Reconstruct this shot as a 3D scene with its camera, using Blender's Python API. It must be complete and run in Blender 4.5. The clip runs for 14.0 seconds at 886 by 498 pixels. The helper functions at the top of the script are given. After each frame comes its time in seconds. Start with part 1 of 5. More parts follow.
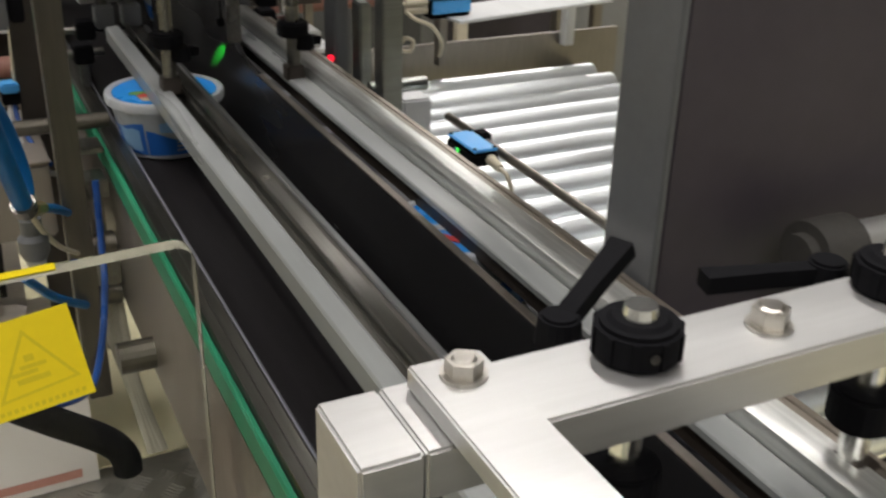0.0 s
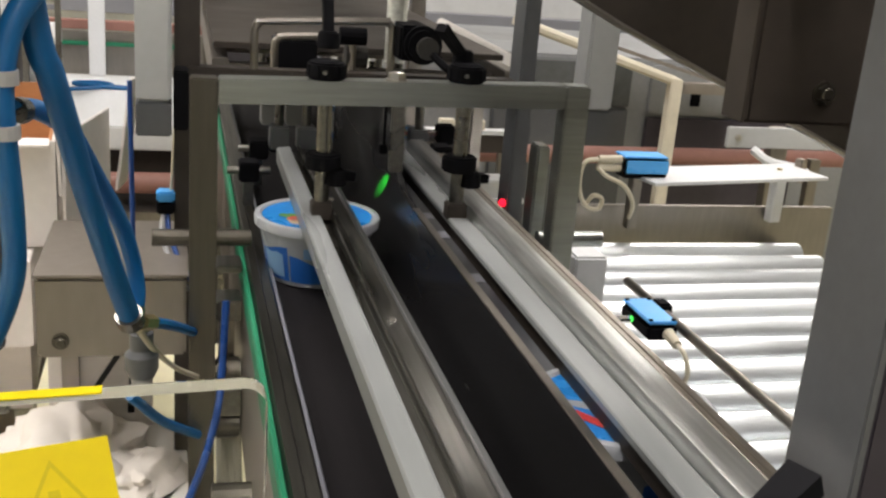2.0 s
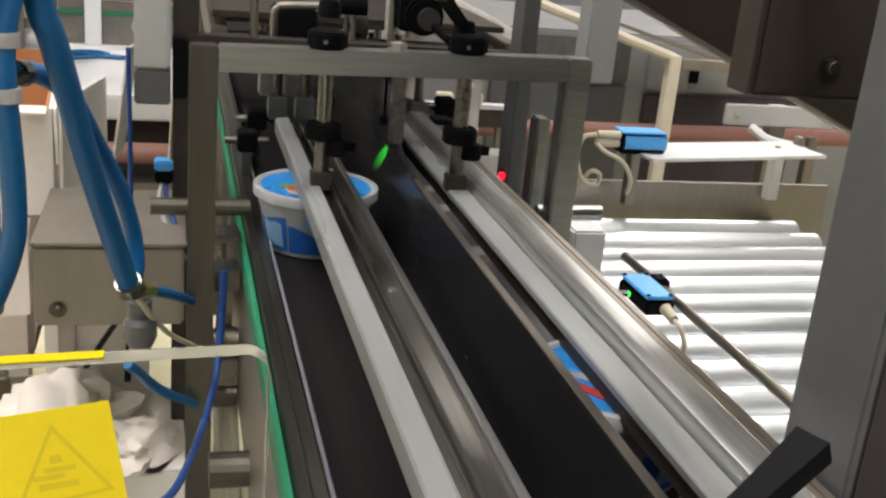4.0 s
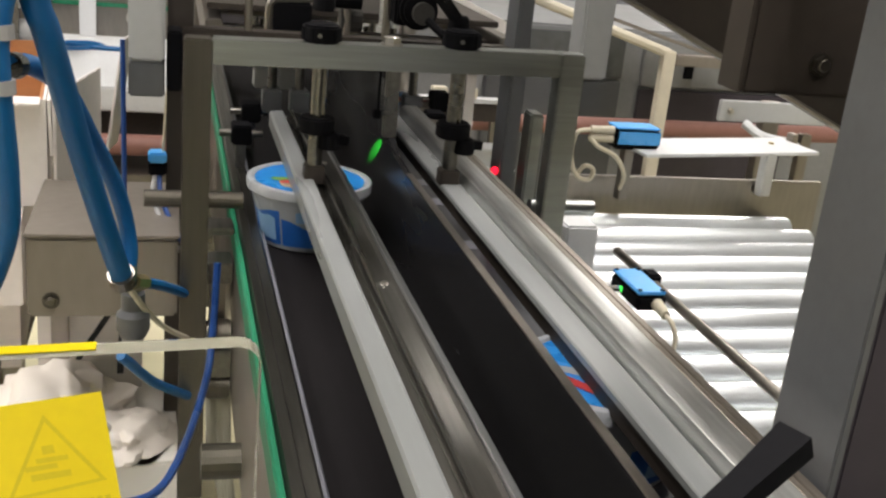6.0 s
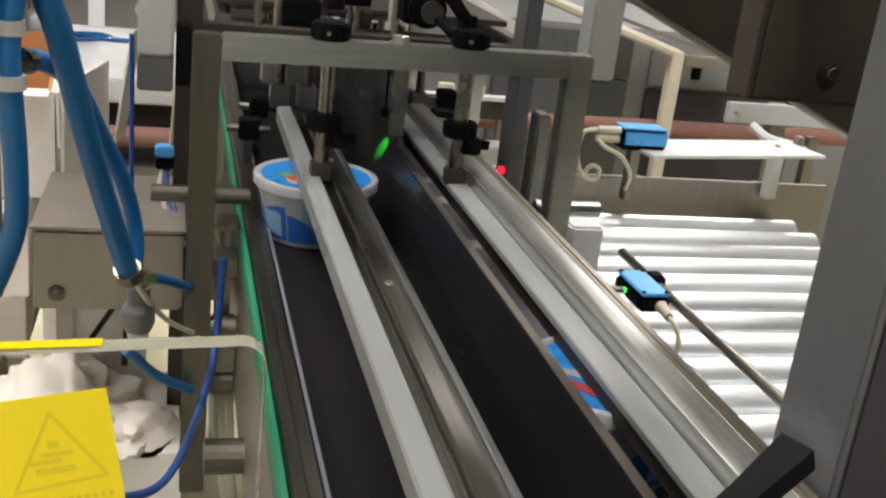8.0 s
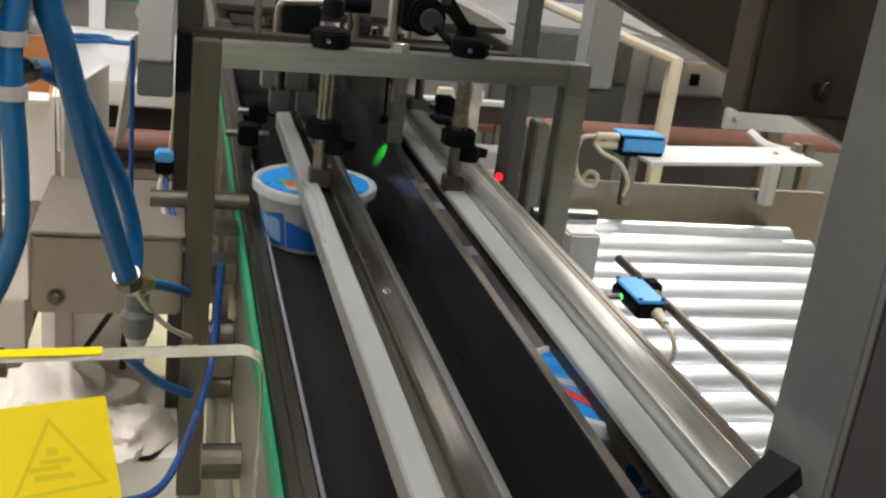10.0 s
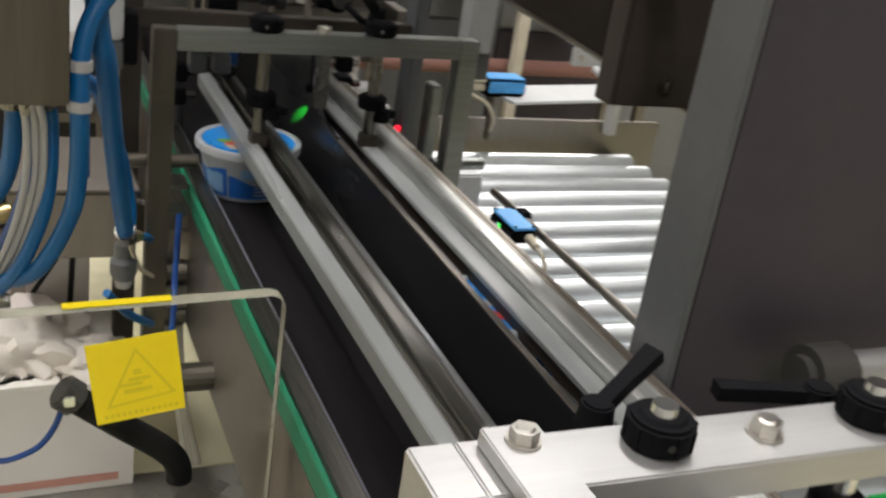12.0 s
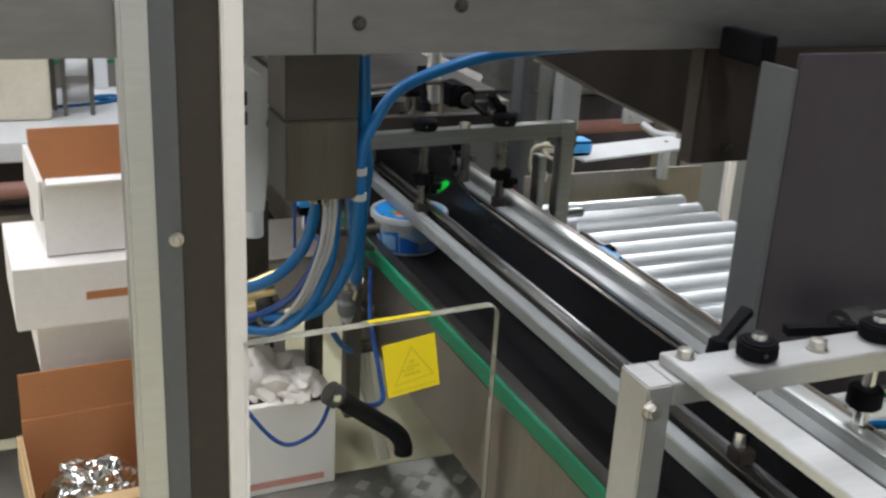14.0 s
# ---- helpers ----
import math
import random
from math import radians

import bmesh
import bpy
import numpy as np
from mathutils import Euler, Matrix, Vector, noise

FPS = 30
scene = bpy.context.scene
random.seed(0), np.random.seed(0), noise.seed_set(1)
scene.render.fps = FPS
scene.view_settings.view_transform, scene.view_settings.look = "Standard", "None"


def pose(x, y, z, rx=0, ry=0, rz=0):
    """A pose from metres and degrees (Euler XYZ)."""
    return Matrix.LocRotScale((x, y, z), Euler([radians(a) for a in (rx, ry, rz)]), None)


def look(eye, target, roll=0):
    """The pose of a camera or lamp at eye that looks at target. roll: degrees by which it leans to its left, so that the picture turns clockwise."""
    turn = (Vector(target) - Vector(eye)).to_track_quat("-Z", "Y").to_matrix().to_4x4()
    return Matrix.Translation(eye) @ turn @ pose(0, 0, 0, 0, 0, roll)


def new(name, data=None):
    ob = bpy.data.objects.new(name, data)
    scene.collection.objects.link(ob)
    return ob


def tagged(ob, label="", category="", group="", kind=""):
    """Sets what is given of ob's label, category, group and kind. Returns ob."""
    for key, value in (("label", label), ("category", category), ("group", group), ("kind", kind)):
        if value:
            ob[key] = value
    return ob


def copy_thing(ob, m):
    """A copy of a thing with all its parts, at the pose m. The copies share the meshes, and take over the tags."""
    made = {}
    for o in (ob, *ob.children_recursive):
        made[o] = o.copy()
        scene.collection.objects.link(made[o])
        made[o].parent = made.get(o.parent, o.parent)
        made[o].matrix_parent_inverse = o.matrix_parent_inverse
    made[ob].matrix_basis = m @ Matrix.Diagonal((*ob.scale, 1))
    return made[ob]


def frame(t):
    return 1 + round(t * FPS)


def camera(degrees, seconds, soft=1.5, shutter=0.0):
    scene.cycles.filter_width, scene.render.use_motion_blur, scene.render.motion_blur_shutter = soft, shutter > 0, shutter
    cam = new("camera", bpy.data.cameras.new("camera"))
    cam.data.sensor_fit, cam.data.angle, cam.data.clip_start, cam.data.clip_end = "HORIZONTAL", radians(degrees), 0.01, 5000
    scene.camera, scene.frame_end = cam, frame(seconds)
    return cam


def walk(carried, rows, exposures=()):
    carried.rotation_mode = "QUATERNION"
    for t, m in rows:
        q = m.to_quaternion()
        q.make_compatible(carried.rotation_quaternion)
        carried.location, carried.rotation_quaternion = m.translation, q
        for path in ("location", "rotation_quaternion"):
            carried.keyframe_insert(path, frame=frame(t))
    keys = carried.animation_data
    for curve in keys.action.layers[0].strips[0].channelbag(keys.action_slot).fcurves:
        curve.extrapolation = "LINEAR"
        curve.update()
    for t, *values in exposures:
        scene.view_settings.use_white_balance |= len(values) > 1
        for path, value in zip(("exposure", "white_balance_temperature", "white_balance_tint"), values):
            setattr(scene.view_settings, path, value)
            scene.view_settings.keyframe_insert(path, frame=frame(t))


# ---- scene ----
cam = camera(46.1, 14.0, soft=2.4, shutter=0.5)
PATH = [
    (0, (-0.088, -0.351, 1.344), (0.717, 1.264, 0.481), 1.6),
    (0.5, (-0.048, -0.307, 1.319), (0.635, 1.396, 0.525), 3.2),
    (1, (-0.012, -0.268, 1.313), (0.538, 1.526, 0.62), 5.9),
    (1.5, (-0.008, -0.257, 1.304), (0.503, 1.582, 0.707), 4.9),
    (2, (-0.008, -0.249, 1.296), (0.481, 1.596, 0.697), 4.6),
    (2.5, (-0.013, -0.243, 1.293), (0.464, 1.599, 0.679), 4.8),
    (3, (-0.015, -0.243, 1.291), (0.476, 1.595, 0.674), 5.2),
    (3.5, (-0.013, -0.245, 1.291), (0.486, 1.586, 0.658), 5.3),
    (6, (-0.012, -0.251, 1.293), (0.499, 1.569, 0.641), 5.9),
    (6.5, (-0.011, -0.252, 1.295), (0.495, 1.565, 0.631), 6.2),
    (7, (-0.011, -0.251, 1.297), (0.486, 1.568, 0.63), 6.3),
    (7.5, (-0.013, -0.251, 1.297), (0.487, 1.568, 0.633), 6.6),
    (10, (-0.014, -0.255, 1.304), (0.492, 1.565, 0.646), 7.2),
    (10.5, (-0.01, -0.257, 1.31), (0.502, 1.561, 0.653), 7.8),
    (11, (-0.021, -0.269, 1.319), (0.527, 1.534, 0.648), 8.3),
    (11.5, (-0.068, -0.33, 1.345), (0.6, 1.404, 0.605), 9.8),
    (12, (-0.165, -0.424, 1.407), (0.628, 1.24, 0.632), 9.0),
    (12.5, (-0.239, -0.462, 1.45), (0.727, 1.113, 0.685), 5.9),
    (13, (-0.317, -0.541, 1.474), (0.571, 1.112, 0.781), 3.2),
    (13.5, (-0.404, -0.673, 1.509), (0.271, 1.071, 0.798), 4.9),
    (14, (-0.467, -0.747, 1.528), (0.272, 0.982, 0.846), 3.1),
]
walk(cam, [(t, look(eye, target, roll)) for t, eye, target, roll in PATH],
     [(0.0, -0.68, 6500, 10), (0.5, -0.60, 6550, 10), (1.0, -0.36, 6600, 10), (1.5, -0.20, 6620, 11), (10.5, -0.22, 6580, 10), (11.0, -0.30, 6530, 10), (11.6, -0.50, 6450, 10), (12.5, -0.60, 6380, 10), (13.5, -0.62, 6120, 10), (14.0, -0.63, 5920, 9)])
# assumed lamps out of view (x, y, watts), set to brighten rollers, cartons and sticker
LAMPS = [(1.05, 1.2, 85), (-0.9, 0.75, 72), (0.03, -0.35, 26), (-0.45, -2.4, 70), (1.4, -1.1, 16), (3.0, 4.6, 125), (-2.4, 4.0, 125), (-3.5, 1.5, 100)]

# ---- world and lights ----
world = bpy.data.worlds.new("hall_air")
scene.world = world
world.use_nodes = True
world.node_tree.nodes["Background"].inputs[0].default_value = (0.9, 0.95, 1.0, 1)
world.node_tree.nodes["Background"].inputs[1].default_value = 0.02


# ---- materials ----
def material(name, colour, rough=0.5, metal=0.0, vary=0.12, size=30.0, bump=0.0, stretch=(1, 1, 1), stain=0.0, stain_colour=None,
             coat=0.0, emit=0.0, rough_vary=0.1):
    m = bpy.data.materials.new(name)
    m.use_nodes = True
    nt = m.node_tree
    bsdf = nt.nodes["Principled BSDF"]
    bsdf.inputs["Metallic"].default_value = metal
    bsdf.inputs["Coat Weight"].default_value = coat
    tc = nt.nodes.new("ShaderNodeTexCoord")
    mp = nt.nodes.new("ShaderNodeMapping")
    mp.inputs["Scale"].default_value = stretch
    geo = nt.nodes.new("ShaderNodeNewGeometry")
    nt.links.new(geo.outputs["Position"], mp.inputs["Vector"])
    fine = nt.nodes.new("ShaderNodeTexNoise")
    fine.inputs["Scale"].default_value = size * 8
    fine.inputs["Detail"].default_value = 4
    wide = nt.nodes.new("ShaderNodeTexNoise")
    wide.inputs["Scale"].default_value = size * 0.6
    wide.inputs["Detail"].default_value = 5
    for n in (fine, wide):
        nt.links.new(mp.outputs["Vector"], n.inputs["Vector"])
    mixn = nt.nodes.new("ShaderNodeMath")
    mixn.operation = "ADD"
    nt.links.new(fine.outputs["Fac"], mixn.inputs[0])
    nt.links.new(wide.outputs["Fac"], mixn.inputs[1])
    ramp = nt.nodes.new("ShaderNodeMapRange")
    ramp.inputs["From Min"].default_value, ramp.inputs["From Max"].default_value = 0.6, 1.4
    ramp.inputs["To Min"].default_value, ramp.inputs["To Max"].default_value = 1 - vary, 1 + vary
    nt.links.new(mixn.outputs[0], ramp.inputs["Value"])
    mul = nt.nodes.new("ShaderNodeVectorMath")
    mul.operation = "SCALE"
    mul.inputs[0].default_value = colour
    nt.links.new(ramp.outputs["Result"], mul.inputs["Scale"])
    out = mul.outputs["Vector"]
    if stain > 0:
        spot = nt.nodes.new("ShaderNodeTexNoise")
        spot.inputs["Scale"].default_value = size * 0.35
        spot.inputs["Detail"].default_value = 8
        spot.inputs["Roughness"].default_value = 0.7
        nt.links.new(mp.outputs["Vector"], spot.inputs["Vector"])
        edge = nt.nodes.new("ShaderNodeMapRange")
        edge.inputs["From Min"].default_value, edge.inputs["From Max"].default_value = 0.52, 0.68
        edge.inputs["To Max"].default_value = stain
        nt.links.new(spot.outputs["Fac"], edge.inputs["Value"])
        mix = nt.nodes.new("ShaderNodeMix")
        mix.data_type = "RGBA"
        mix.inputs["B"].default_value = (*(stain_colour or [c * 0.5 for c in colour]), 1)
        nt.links.new(edge.outputs["Result"], mix.inputs["Factor"])
        nt.links.new(out, mix.inputs["A"])
        out = mix.outputs["Result"]
    nt.links.new(out, bsdf.inputs["Base Color"])
    rr = nt.nodes.new("ShaderNodeMapRange")
    rr.inputs["From Min"].default_value, rr.inputs["From Max"].default_value = 0.3, 0.7
    rr.inputs["To Min"].default_value, rr.inputs["To Max"].default_value = max(0.02, rough - rough_vary), min(1, rough + rough_vary)
    nt.links.new(wide.outputs["Fac"], rr.inputs["Value"])
    nt.links.new(rr.outputs["Result"], bsdf.inputs["Roughness"])
    if bump > 0:
        b = nt.nodes.new("ShaderNodeBump")
        b.inputs["Strength"].default_value = bump
        b.inputs["Distance"].default_value = 0.001
        nt.links.new(fine.outputs["Fac"], b.inputs["Height"])
        nt.links.new(b.outputs["Normal"], bsdf.inputs["Normal"])
    if emit > 0:
        bsdf.inputs["Emission Color"].default_value = (*colour, 1)
        bsdf.inputs["Emission Strength"].default_value = emit
    return m


STEEL = material("brushed_stainless", (0.165, 0.160, 0.145), 0.33, 1.0, 0.35, 25, 0.3, (1, 0.06, 1), 0.5, (0.10, 0.092, 0.075), rough_vary=0.16)
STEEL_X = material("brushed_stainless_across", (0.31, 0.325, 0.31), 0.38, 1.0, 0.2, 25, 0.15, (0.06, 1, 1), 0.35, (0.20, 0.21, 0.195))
SHEET = material("dull_stainless_sheet", (0.26, 0.24, 0.215), 0.42, 1.0, 0.12, 12, 0.1, (1, 1, 0.2), 0.4, (0.2, 0.17, 0.14))
DARK_STEEL = material("dark_worn_steel", (0.105, 0.096, 0.080), 0.42, 0.9, 0.2, 20, 0.15, (1, 1, 0.06), 0.5, (0.065, 0.054, 0.042))
PLATE = material("satin_steel_plate", (0.265, 0.235, 0.205), 0.45, 0.6, 0.1, 10, 0.1, (1, 1, 0.3), 0.4, (0.33, 0.29, 0.25))
BEAM = material("grey_steel_beam", (0.21, 0.205, 0.205), 0.44, 1.0, 0.14, 12, 0.1, (0.3, 1, 1), 0.4, (0.15, 0.145, 0.145))
BRIGHT = material("polished_stainless", (0.70, 0.70, 0.68), 0.2, 1.0, 0.08, 30, 0.05, (1, 0.06, 1))
ROLLER = material("zinc_roller", (0.90, 0.94, 0.97), 0.38, 0.85, 0.1, 18, 0.05, (0.2, 1, 1), 0.25, (0.5, 0.5, 0.5))
ALU = material("anodised_aluminium", (0.50, 0.50, 0.495), 0.42, 0.85, 0.07, 25, 0.1, (0.1, 1, 1))
GREY = material("grey_painted_tube", (0.092, 0.096, 0.102), 0.42, 0.0, 0.1, 14, 0.12, (1, 1, 1), 0.35, (0.078, 0.078, 0.078), 0.05)
PANEL = material("dark_grey_painted_sheet", (0.047, 0.040, 0.049), 0.5, 0.0, 0.1, 6, 0.1, (1, 1, 1), 0.25, (0.08, 0.075, 0.08))
DARK = material("dark_bronze_sheet", (0.036, 0.028, 0.022), 0.55, 0.1, 0.22, 8, 0.1, (1, 1, 1), 0.5, (0.022, 0.017, 0.013))
MIDGREY = material("mid_grey_enamel", (0.22, 0.225, 0.23), 0.4, 0.0, 0.1, 10, 0.05, (1, 1, 1), 0.3, (0.16, 0.16, 0.16))
PANE = material("dark_glazed_panel", (0.085, 0.09, 0.09), 0.12, 0.0, 0.3, 5, 0.0, (1, 1, 1), 0.5, (0.15, 0.145, 0.12))
LIGHTGREY = material("light_grey_enamel", (0.42, 0.43, 0.43), 0.4, 0.0, 0.06, 10, 0.05)
BELT = material("black_rubber_belt", (0.010, 0.0088, 0.0098), 0.75, 0.0, 0.2, 20, 0.35, (1, 0.15, 1), 0.3, (0.016, 0.0145, 0.0155))
EDGEBELT = material("dark_grey_edge_belt", (0.040, 0.042, 0.050), 0.5, 0.0, 0.2, 20, 0.2, (1, 0.15, 1), 0.3, (0.028, 0.028, 0.032))
# steel divider: its reflection of the black belt is put into the dark colour
DIVIDER = material("dark_divider_sheet", (0.03, 0.03, 0.032), 0.22, 0.5, 0.12, 12, 0.05, (1, 0.2, 1), 0.3, (0.05, 0.05, 0.05))
SATIN = material("satin_stainless", (0.70, 0.71, 0.69), 0.48, 1.0, 0.28, 30, 0.3, (1, 0.06, 1), 0.45, (0.42, 0.40, 0.37), rough_vary=0.14)
LIP = material("rolled_steel_lip", (0.40, 0.41, 0.42), 0.26, 1.0, 0.2, 30, 0.1, (1, 0.06, 1), 0.3, (0.25, 0.25, 0.25))
WORN = material("worn_brown_steel", (0.30, 0.265, 0.225), 0.45, 0.8, 0.3, 30, 0.3, (1, 0.08, 1), 0.6, (0.55, 0.50, 0.44))
BOLT = material("bolt_steel", (0.5, 0.48, 0.44), 0.34, 1.0, 0.1, 60)
GUIDE = material("grey_white_wear_plastic", (0.225, 0.235, 0.235), 0.34, 0.0, 0.08, 20, 0.1, (1, 0.1, 1), 0.35, (0.16, 0.16, 0.155))
WHITE = material("white_wear_plastic", (0.62, 0.63, 0.64), 0.4, 0.0, 0.06, 20, 0.1, (1, 0.1, 1), 0.3, (0.45, 0.45, 0.45))
PALE = material("pale_grey_strip", (0.20, 0.205, 0.235), 0.4, 0.0, 0.08, 20, 0.1, (1, 0.1, 1))
GREEN = material("green_slide_strip", (0.006, 0.15, 0.072), 0.45, 0.0, 0.12, 20, 0.1, (1, 0.1, 1), 0.3, (0.008, 0.10, 0.05))
BLACK = material("black_moulded_plastic", (0.006, 0.006, 0.0072), 0.7, 0.0, 0.15, 40, 0.2)
RUBBER = material("dark_grey_rubber", (0.045, 0.043, 0.04), 0.6, 0.0, 0.15, 30, 0.2)
HOSE = material("blue_air_hose", (0.0015, 0.088, 0.25), 0.42, 0.0, 0.08, 20, 0.05, (1, 1, 1), 0.0, None, 0.1)
HOSE_DARK = material("dark_blue_hose", (0.012, 0.05, 0.2), 0.35, 0.0, 0.1, 20, 0.05)
HOSE_GREY = material("grey_cable_sheath", (0.33, 0.33, 0.33), 0.45, 0.0, 0.1, 20, 0.05)
CLEARHOSE = material("cloudy_hose", (0.36, 0.34, 0.28), 0.4, 0.0, 0.15, 20, 0.05)
CABLE = material("cream_cable", (0.55, 0.5, 0.38), 0.5, 0.0, 0.08, 20, 0.05)
SENSOR = material("sky_blue_sensor_paint", (0.06, 0.36, 0.78), 0.35, 0.0, 0.06, 30, 0.05)
YELLOW = material("yellow_sticker", (0.86, 0.68, 0.0), 0.5, 0.0, 0.04, 20, 0.05)
YELLOW_DARK = material("faded_sticker_print", (0.70, 0.565, 0.005), 0.5, 0.0, 0.08, 40, 0.05)
CARTON = material("white_carton_board", (0.80, 0.76, 0.73), 0.7, 0.0, 0.05, 10, 0.15, (1, 1, 1), 0.2, (0.68, 0.63, 0.58))
BROWN = material("brown_cardboard", (0.44, 0.19, 0.075), 0.75, 0.0, 0.08, 12, 0.2, (1, 1, 4))
TAN = material("tan_cardboard", (0.5, 0.34, 0.17), 0.75, 0.0, 0.08, 12, 0.2)
INK = material("black_print", (0.012, 0.012, 0.014), 0.5, 0.0, 0.1, 30)
RED = material("red_print", (0.55, 0.26, 0.21), 0.5, 0.0, 0.1, 30)
CREAM = material("cream_enamel", (0.62, 0.57, 0.46), 0.45, 0.0, 0.08, 8, 0.1, (1, 1, 1), 0.25, (0.5, 0.45, 0.35))
PAPER = material("crumpled_white_film", (0.78, 0.71, 0.67), 0.5, 0.0, 0.06, 10, 0.1)
FLOOR = material("cream_painted_floor", (0.82, 0.77, 0.54), 0.5, 0.0, 0.1, 3, 0.2, (1, 1, 1), 0.5, (0.42, 0.36, 0.22))
TREAD = material("tread_plate_steel", (0.36, 0.35, 0.33), 0.42, 0.9, 0.15, 14, 0.2, (1, 1, 1), 0.3, (0.24, 0.22, 0.2))
WALLP = material("white_wall_panel", (0.74, 0.75, 0.76), 0.5, 0.0, 0.04, 1.5, 0.05, (1, 1, 1), 0.2, (0.62, 0.63, 0.64))
# ceiling out of view, darkened so that the steel rails mirror less light
CEIL = material("dark_ceiling_panel", (0.16, 0.16, 0.165), 0.7, 0.0, 0.1, 1.5)
PINK = material("faded_red_pipe", (0.26, 0.125, 0.10), 0.6, 0.0, 0.1, 10, 0.1)
BRASS = material("dull_brass", (0.45, 0.36, 0.18), 0.35, 1.0, 0.12, 40)
TUB = material("white_tub_plastic", (0.40, 0.42, 0.45), 0.35, 0.0, 0.05, 20)
TUB_BLUE = material("blue_tub_print", (0.02, 0.14, 0.52), 0.35, 0.0, 0.08, 40)
TUB_PALE = material("pale_blue_tub_print", (0.25, 0.45, 0.7), 0.35, 0.0, 0.08, 40)
TUB_LID = material("blue_lid_print", (0.02, 0.24, 0.66), 0.3, 0.0, 0.06, 40)
TUB_CREAM = material("cream_lid_picture", (0.62, 0.50, 0.36), 0.35, 0.0, 0.2, 60)
TUB_GREEN = material("green_lid_picture", (0.16, 0.34, 0.05), 0.35, 0.0, 0.2, 60)
TUB_RED = material("red_lid_print", (0.55, 0.05, 0.05), 0.35, 0.0, 0.1, 60)
BRIGHT_GREEN = material("bright_green_belt", (0.02, 0.45, 0.1), 0.5, 0.0, 0.1, 40)
LAMP_RED = material("red_indicator", (0.9, 0.01, 0.03), 0.3, 0, 0, 10, emit=3.0)
LAMP_GREEN = material("green_indicator", (0.05, 0.9, 0.1), 0.3, 0, 0, 10, emit=2.0)
TUBE_LIGHT = material("fluorescent_tube", (1.0, 0.98, 0.94), 0.4, 0, 0, 10, emit=14.0)

for _m, _v in ((BLACK, 0.05), (BELT, 0.15), (DIVIDER, 0.3), (RUBBER, 0.3), (PANEL, 0.3), (GUIDE, 0.5), (HOSE, 0.3), (HOSE_DARK, 0.3)):
    _m.node_tree.nodes["Principled BSDF"].inputs["Specular IOR Level"].default_value = _v
ACRYLIC = bpy.data.materials.new("clear_acrylic")
ACRYLIC.use_nodes = True
_b = ACRYLIC.node_tree.nodes["Principled BSDF"]
_b.inputs["Base Color"].default_value = (0.93, 0.95, 0.92, 1)
_b.inputs["Transmission Weight"].default_value = 1.0
_b.inputs["Roughness"].default_value = 0.02
_b.inputs["IOR"].default_value = 1.12
EDGE = material("frosted_acrylic_edge", (0.25, 0.24, 0.19), 0.35, 0.0, 0.08, 30, 0.1)


# ---- building helpers ----
def part(name, bm, mat, parent=None, label="", smooth=False):
    me = bpy.data.meshes.new(name)
    bmesh.ops.recalc_face_normals(bm, faces=bm.faces)
    bm.to_mesh(me)
    bm.free()
    me.materials.append(mat)
    if smooth:
        for p in me.polygons:
            p.use_smooth = True
        me.set_sharp_from_angle(angle=radians(35))
    ob = new(name, me)
    if parent is not None:
        ob.parent = parent
    if label:
        tagged(ob, label)
    return ob


def thing(name, label, category, group="", at=(0, 0, 0)):
    ob = new(name)
    ob.location = at
    bpy.context.view_layer.update()
    return tagged(ob, label, category, group)


def add_box(bm, x0, x1, y0, y1, z0, z1, bevel=0.0, m=None):
    r = bmesh.ops.create_cube(bm, size=1.0)
    vs = r["verts"]
    for v in vs:
        v.co = Vector(((x0 + x1) / 2 + v.co.x * (x1 - x0), (y0 + y1) / 2 + v.co.y * (y1 - y0), (z0 + z1) / 2 + v.co.z * (z1 - z0)))
    if bevel > 0:
        es = list({e for v in vs for e in v.link_edges})
        out = bmesh.ops.bevel(bm, geom=es, offset=bevel, segments=2, affect="EDGES", clamp_overlap=True)
        vs = list({v for f in out["faces"] for v in f.verts} | {v for v in vs if v.is_valid})
    if m is not None:
        bmesh.ops.transform(bm, matrix=m, verts=vs)
    return vs


def box(x0, x1, y0, y1, z0, z1, bevel=0.0015):
    bm = bmesh.new()
    add_box(bm, x0, x1, y0, y1, z0, z1, bevel)
    return bm


def add_cyl(bm, a, b, r, r2=None, seg=20, bevel=0.0):
    a, b = Vector(a), Vector(b)
    d = b - a
    m = Matrix.Translation((a + b) / 2) @ d.to_track_quat("Z", "Y").to_matrix().to_4x4()
    out = bmesh.ops.create_cone(bm, cap_ends=True, segments=seg, radius1=r, radius2=r if r2 is None else r2, depth=d.length, matrix=m)
    if bevel > 0:
        es = [e for e in {e for v in out["verts"] for e in v.link_edges} if any(len(f.verts) > 4 for f in e.link_faces)]
        bmesh.ops.bevel(bm, geom=es, offset=bevel, segments=2, affect="EDGES", clamp_overlap=True)


def cyl(a, b, r, r2=None, seg=20, bevel=0.0):
    bm = bmesh.new()
    add_cyl(bm, a, b, r, r2, seg, bevel)
    return bm


def spline(points, n=10):
    """Points along a smooth curve through the given ones."""
    p = [Vector(q) for q in points]
    p = [p[0] * 2 - p[1]] + p + [p[-1] * 2 - p[-2]]
    out = []
    for i in range(1, len(p) - 2):
        for k in range(n):
            t = k / n
            out.append(0.5 * ((2 * p[i]) + (p[i + 1] - p[i - 1]) * t + (2 * p[i - 1] - 5 * p[i] + 4 * p[i + 1] - p[i + 2]) * t * t
                              + (3 * p[i] - p[i - 1] - 3 * p[i + 1] + p[i + 2]) * t ** 3))
    out.append(p[-2])
    return out


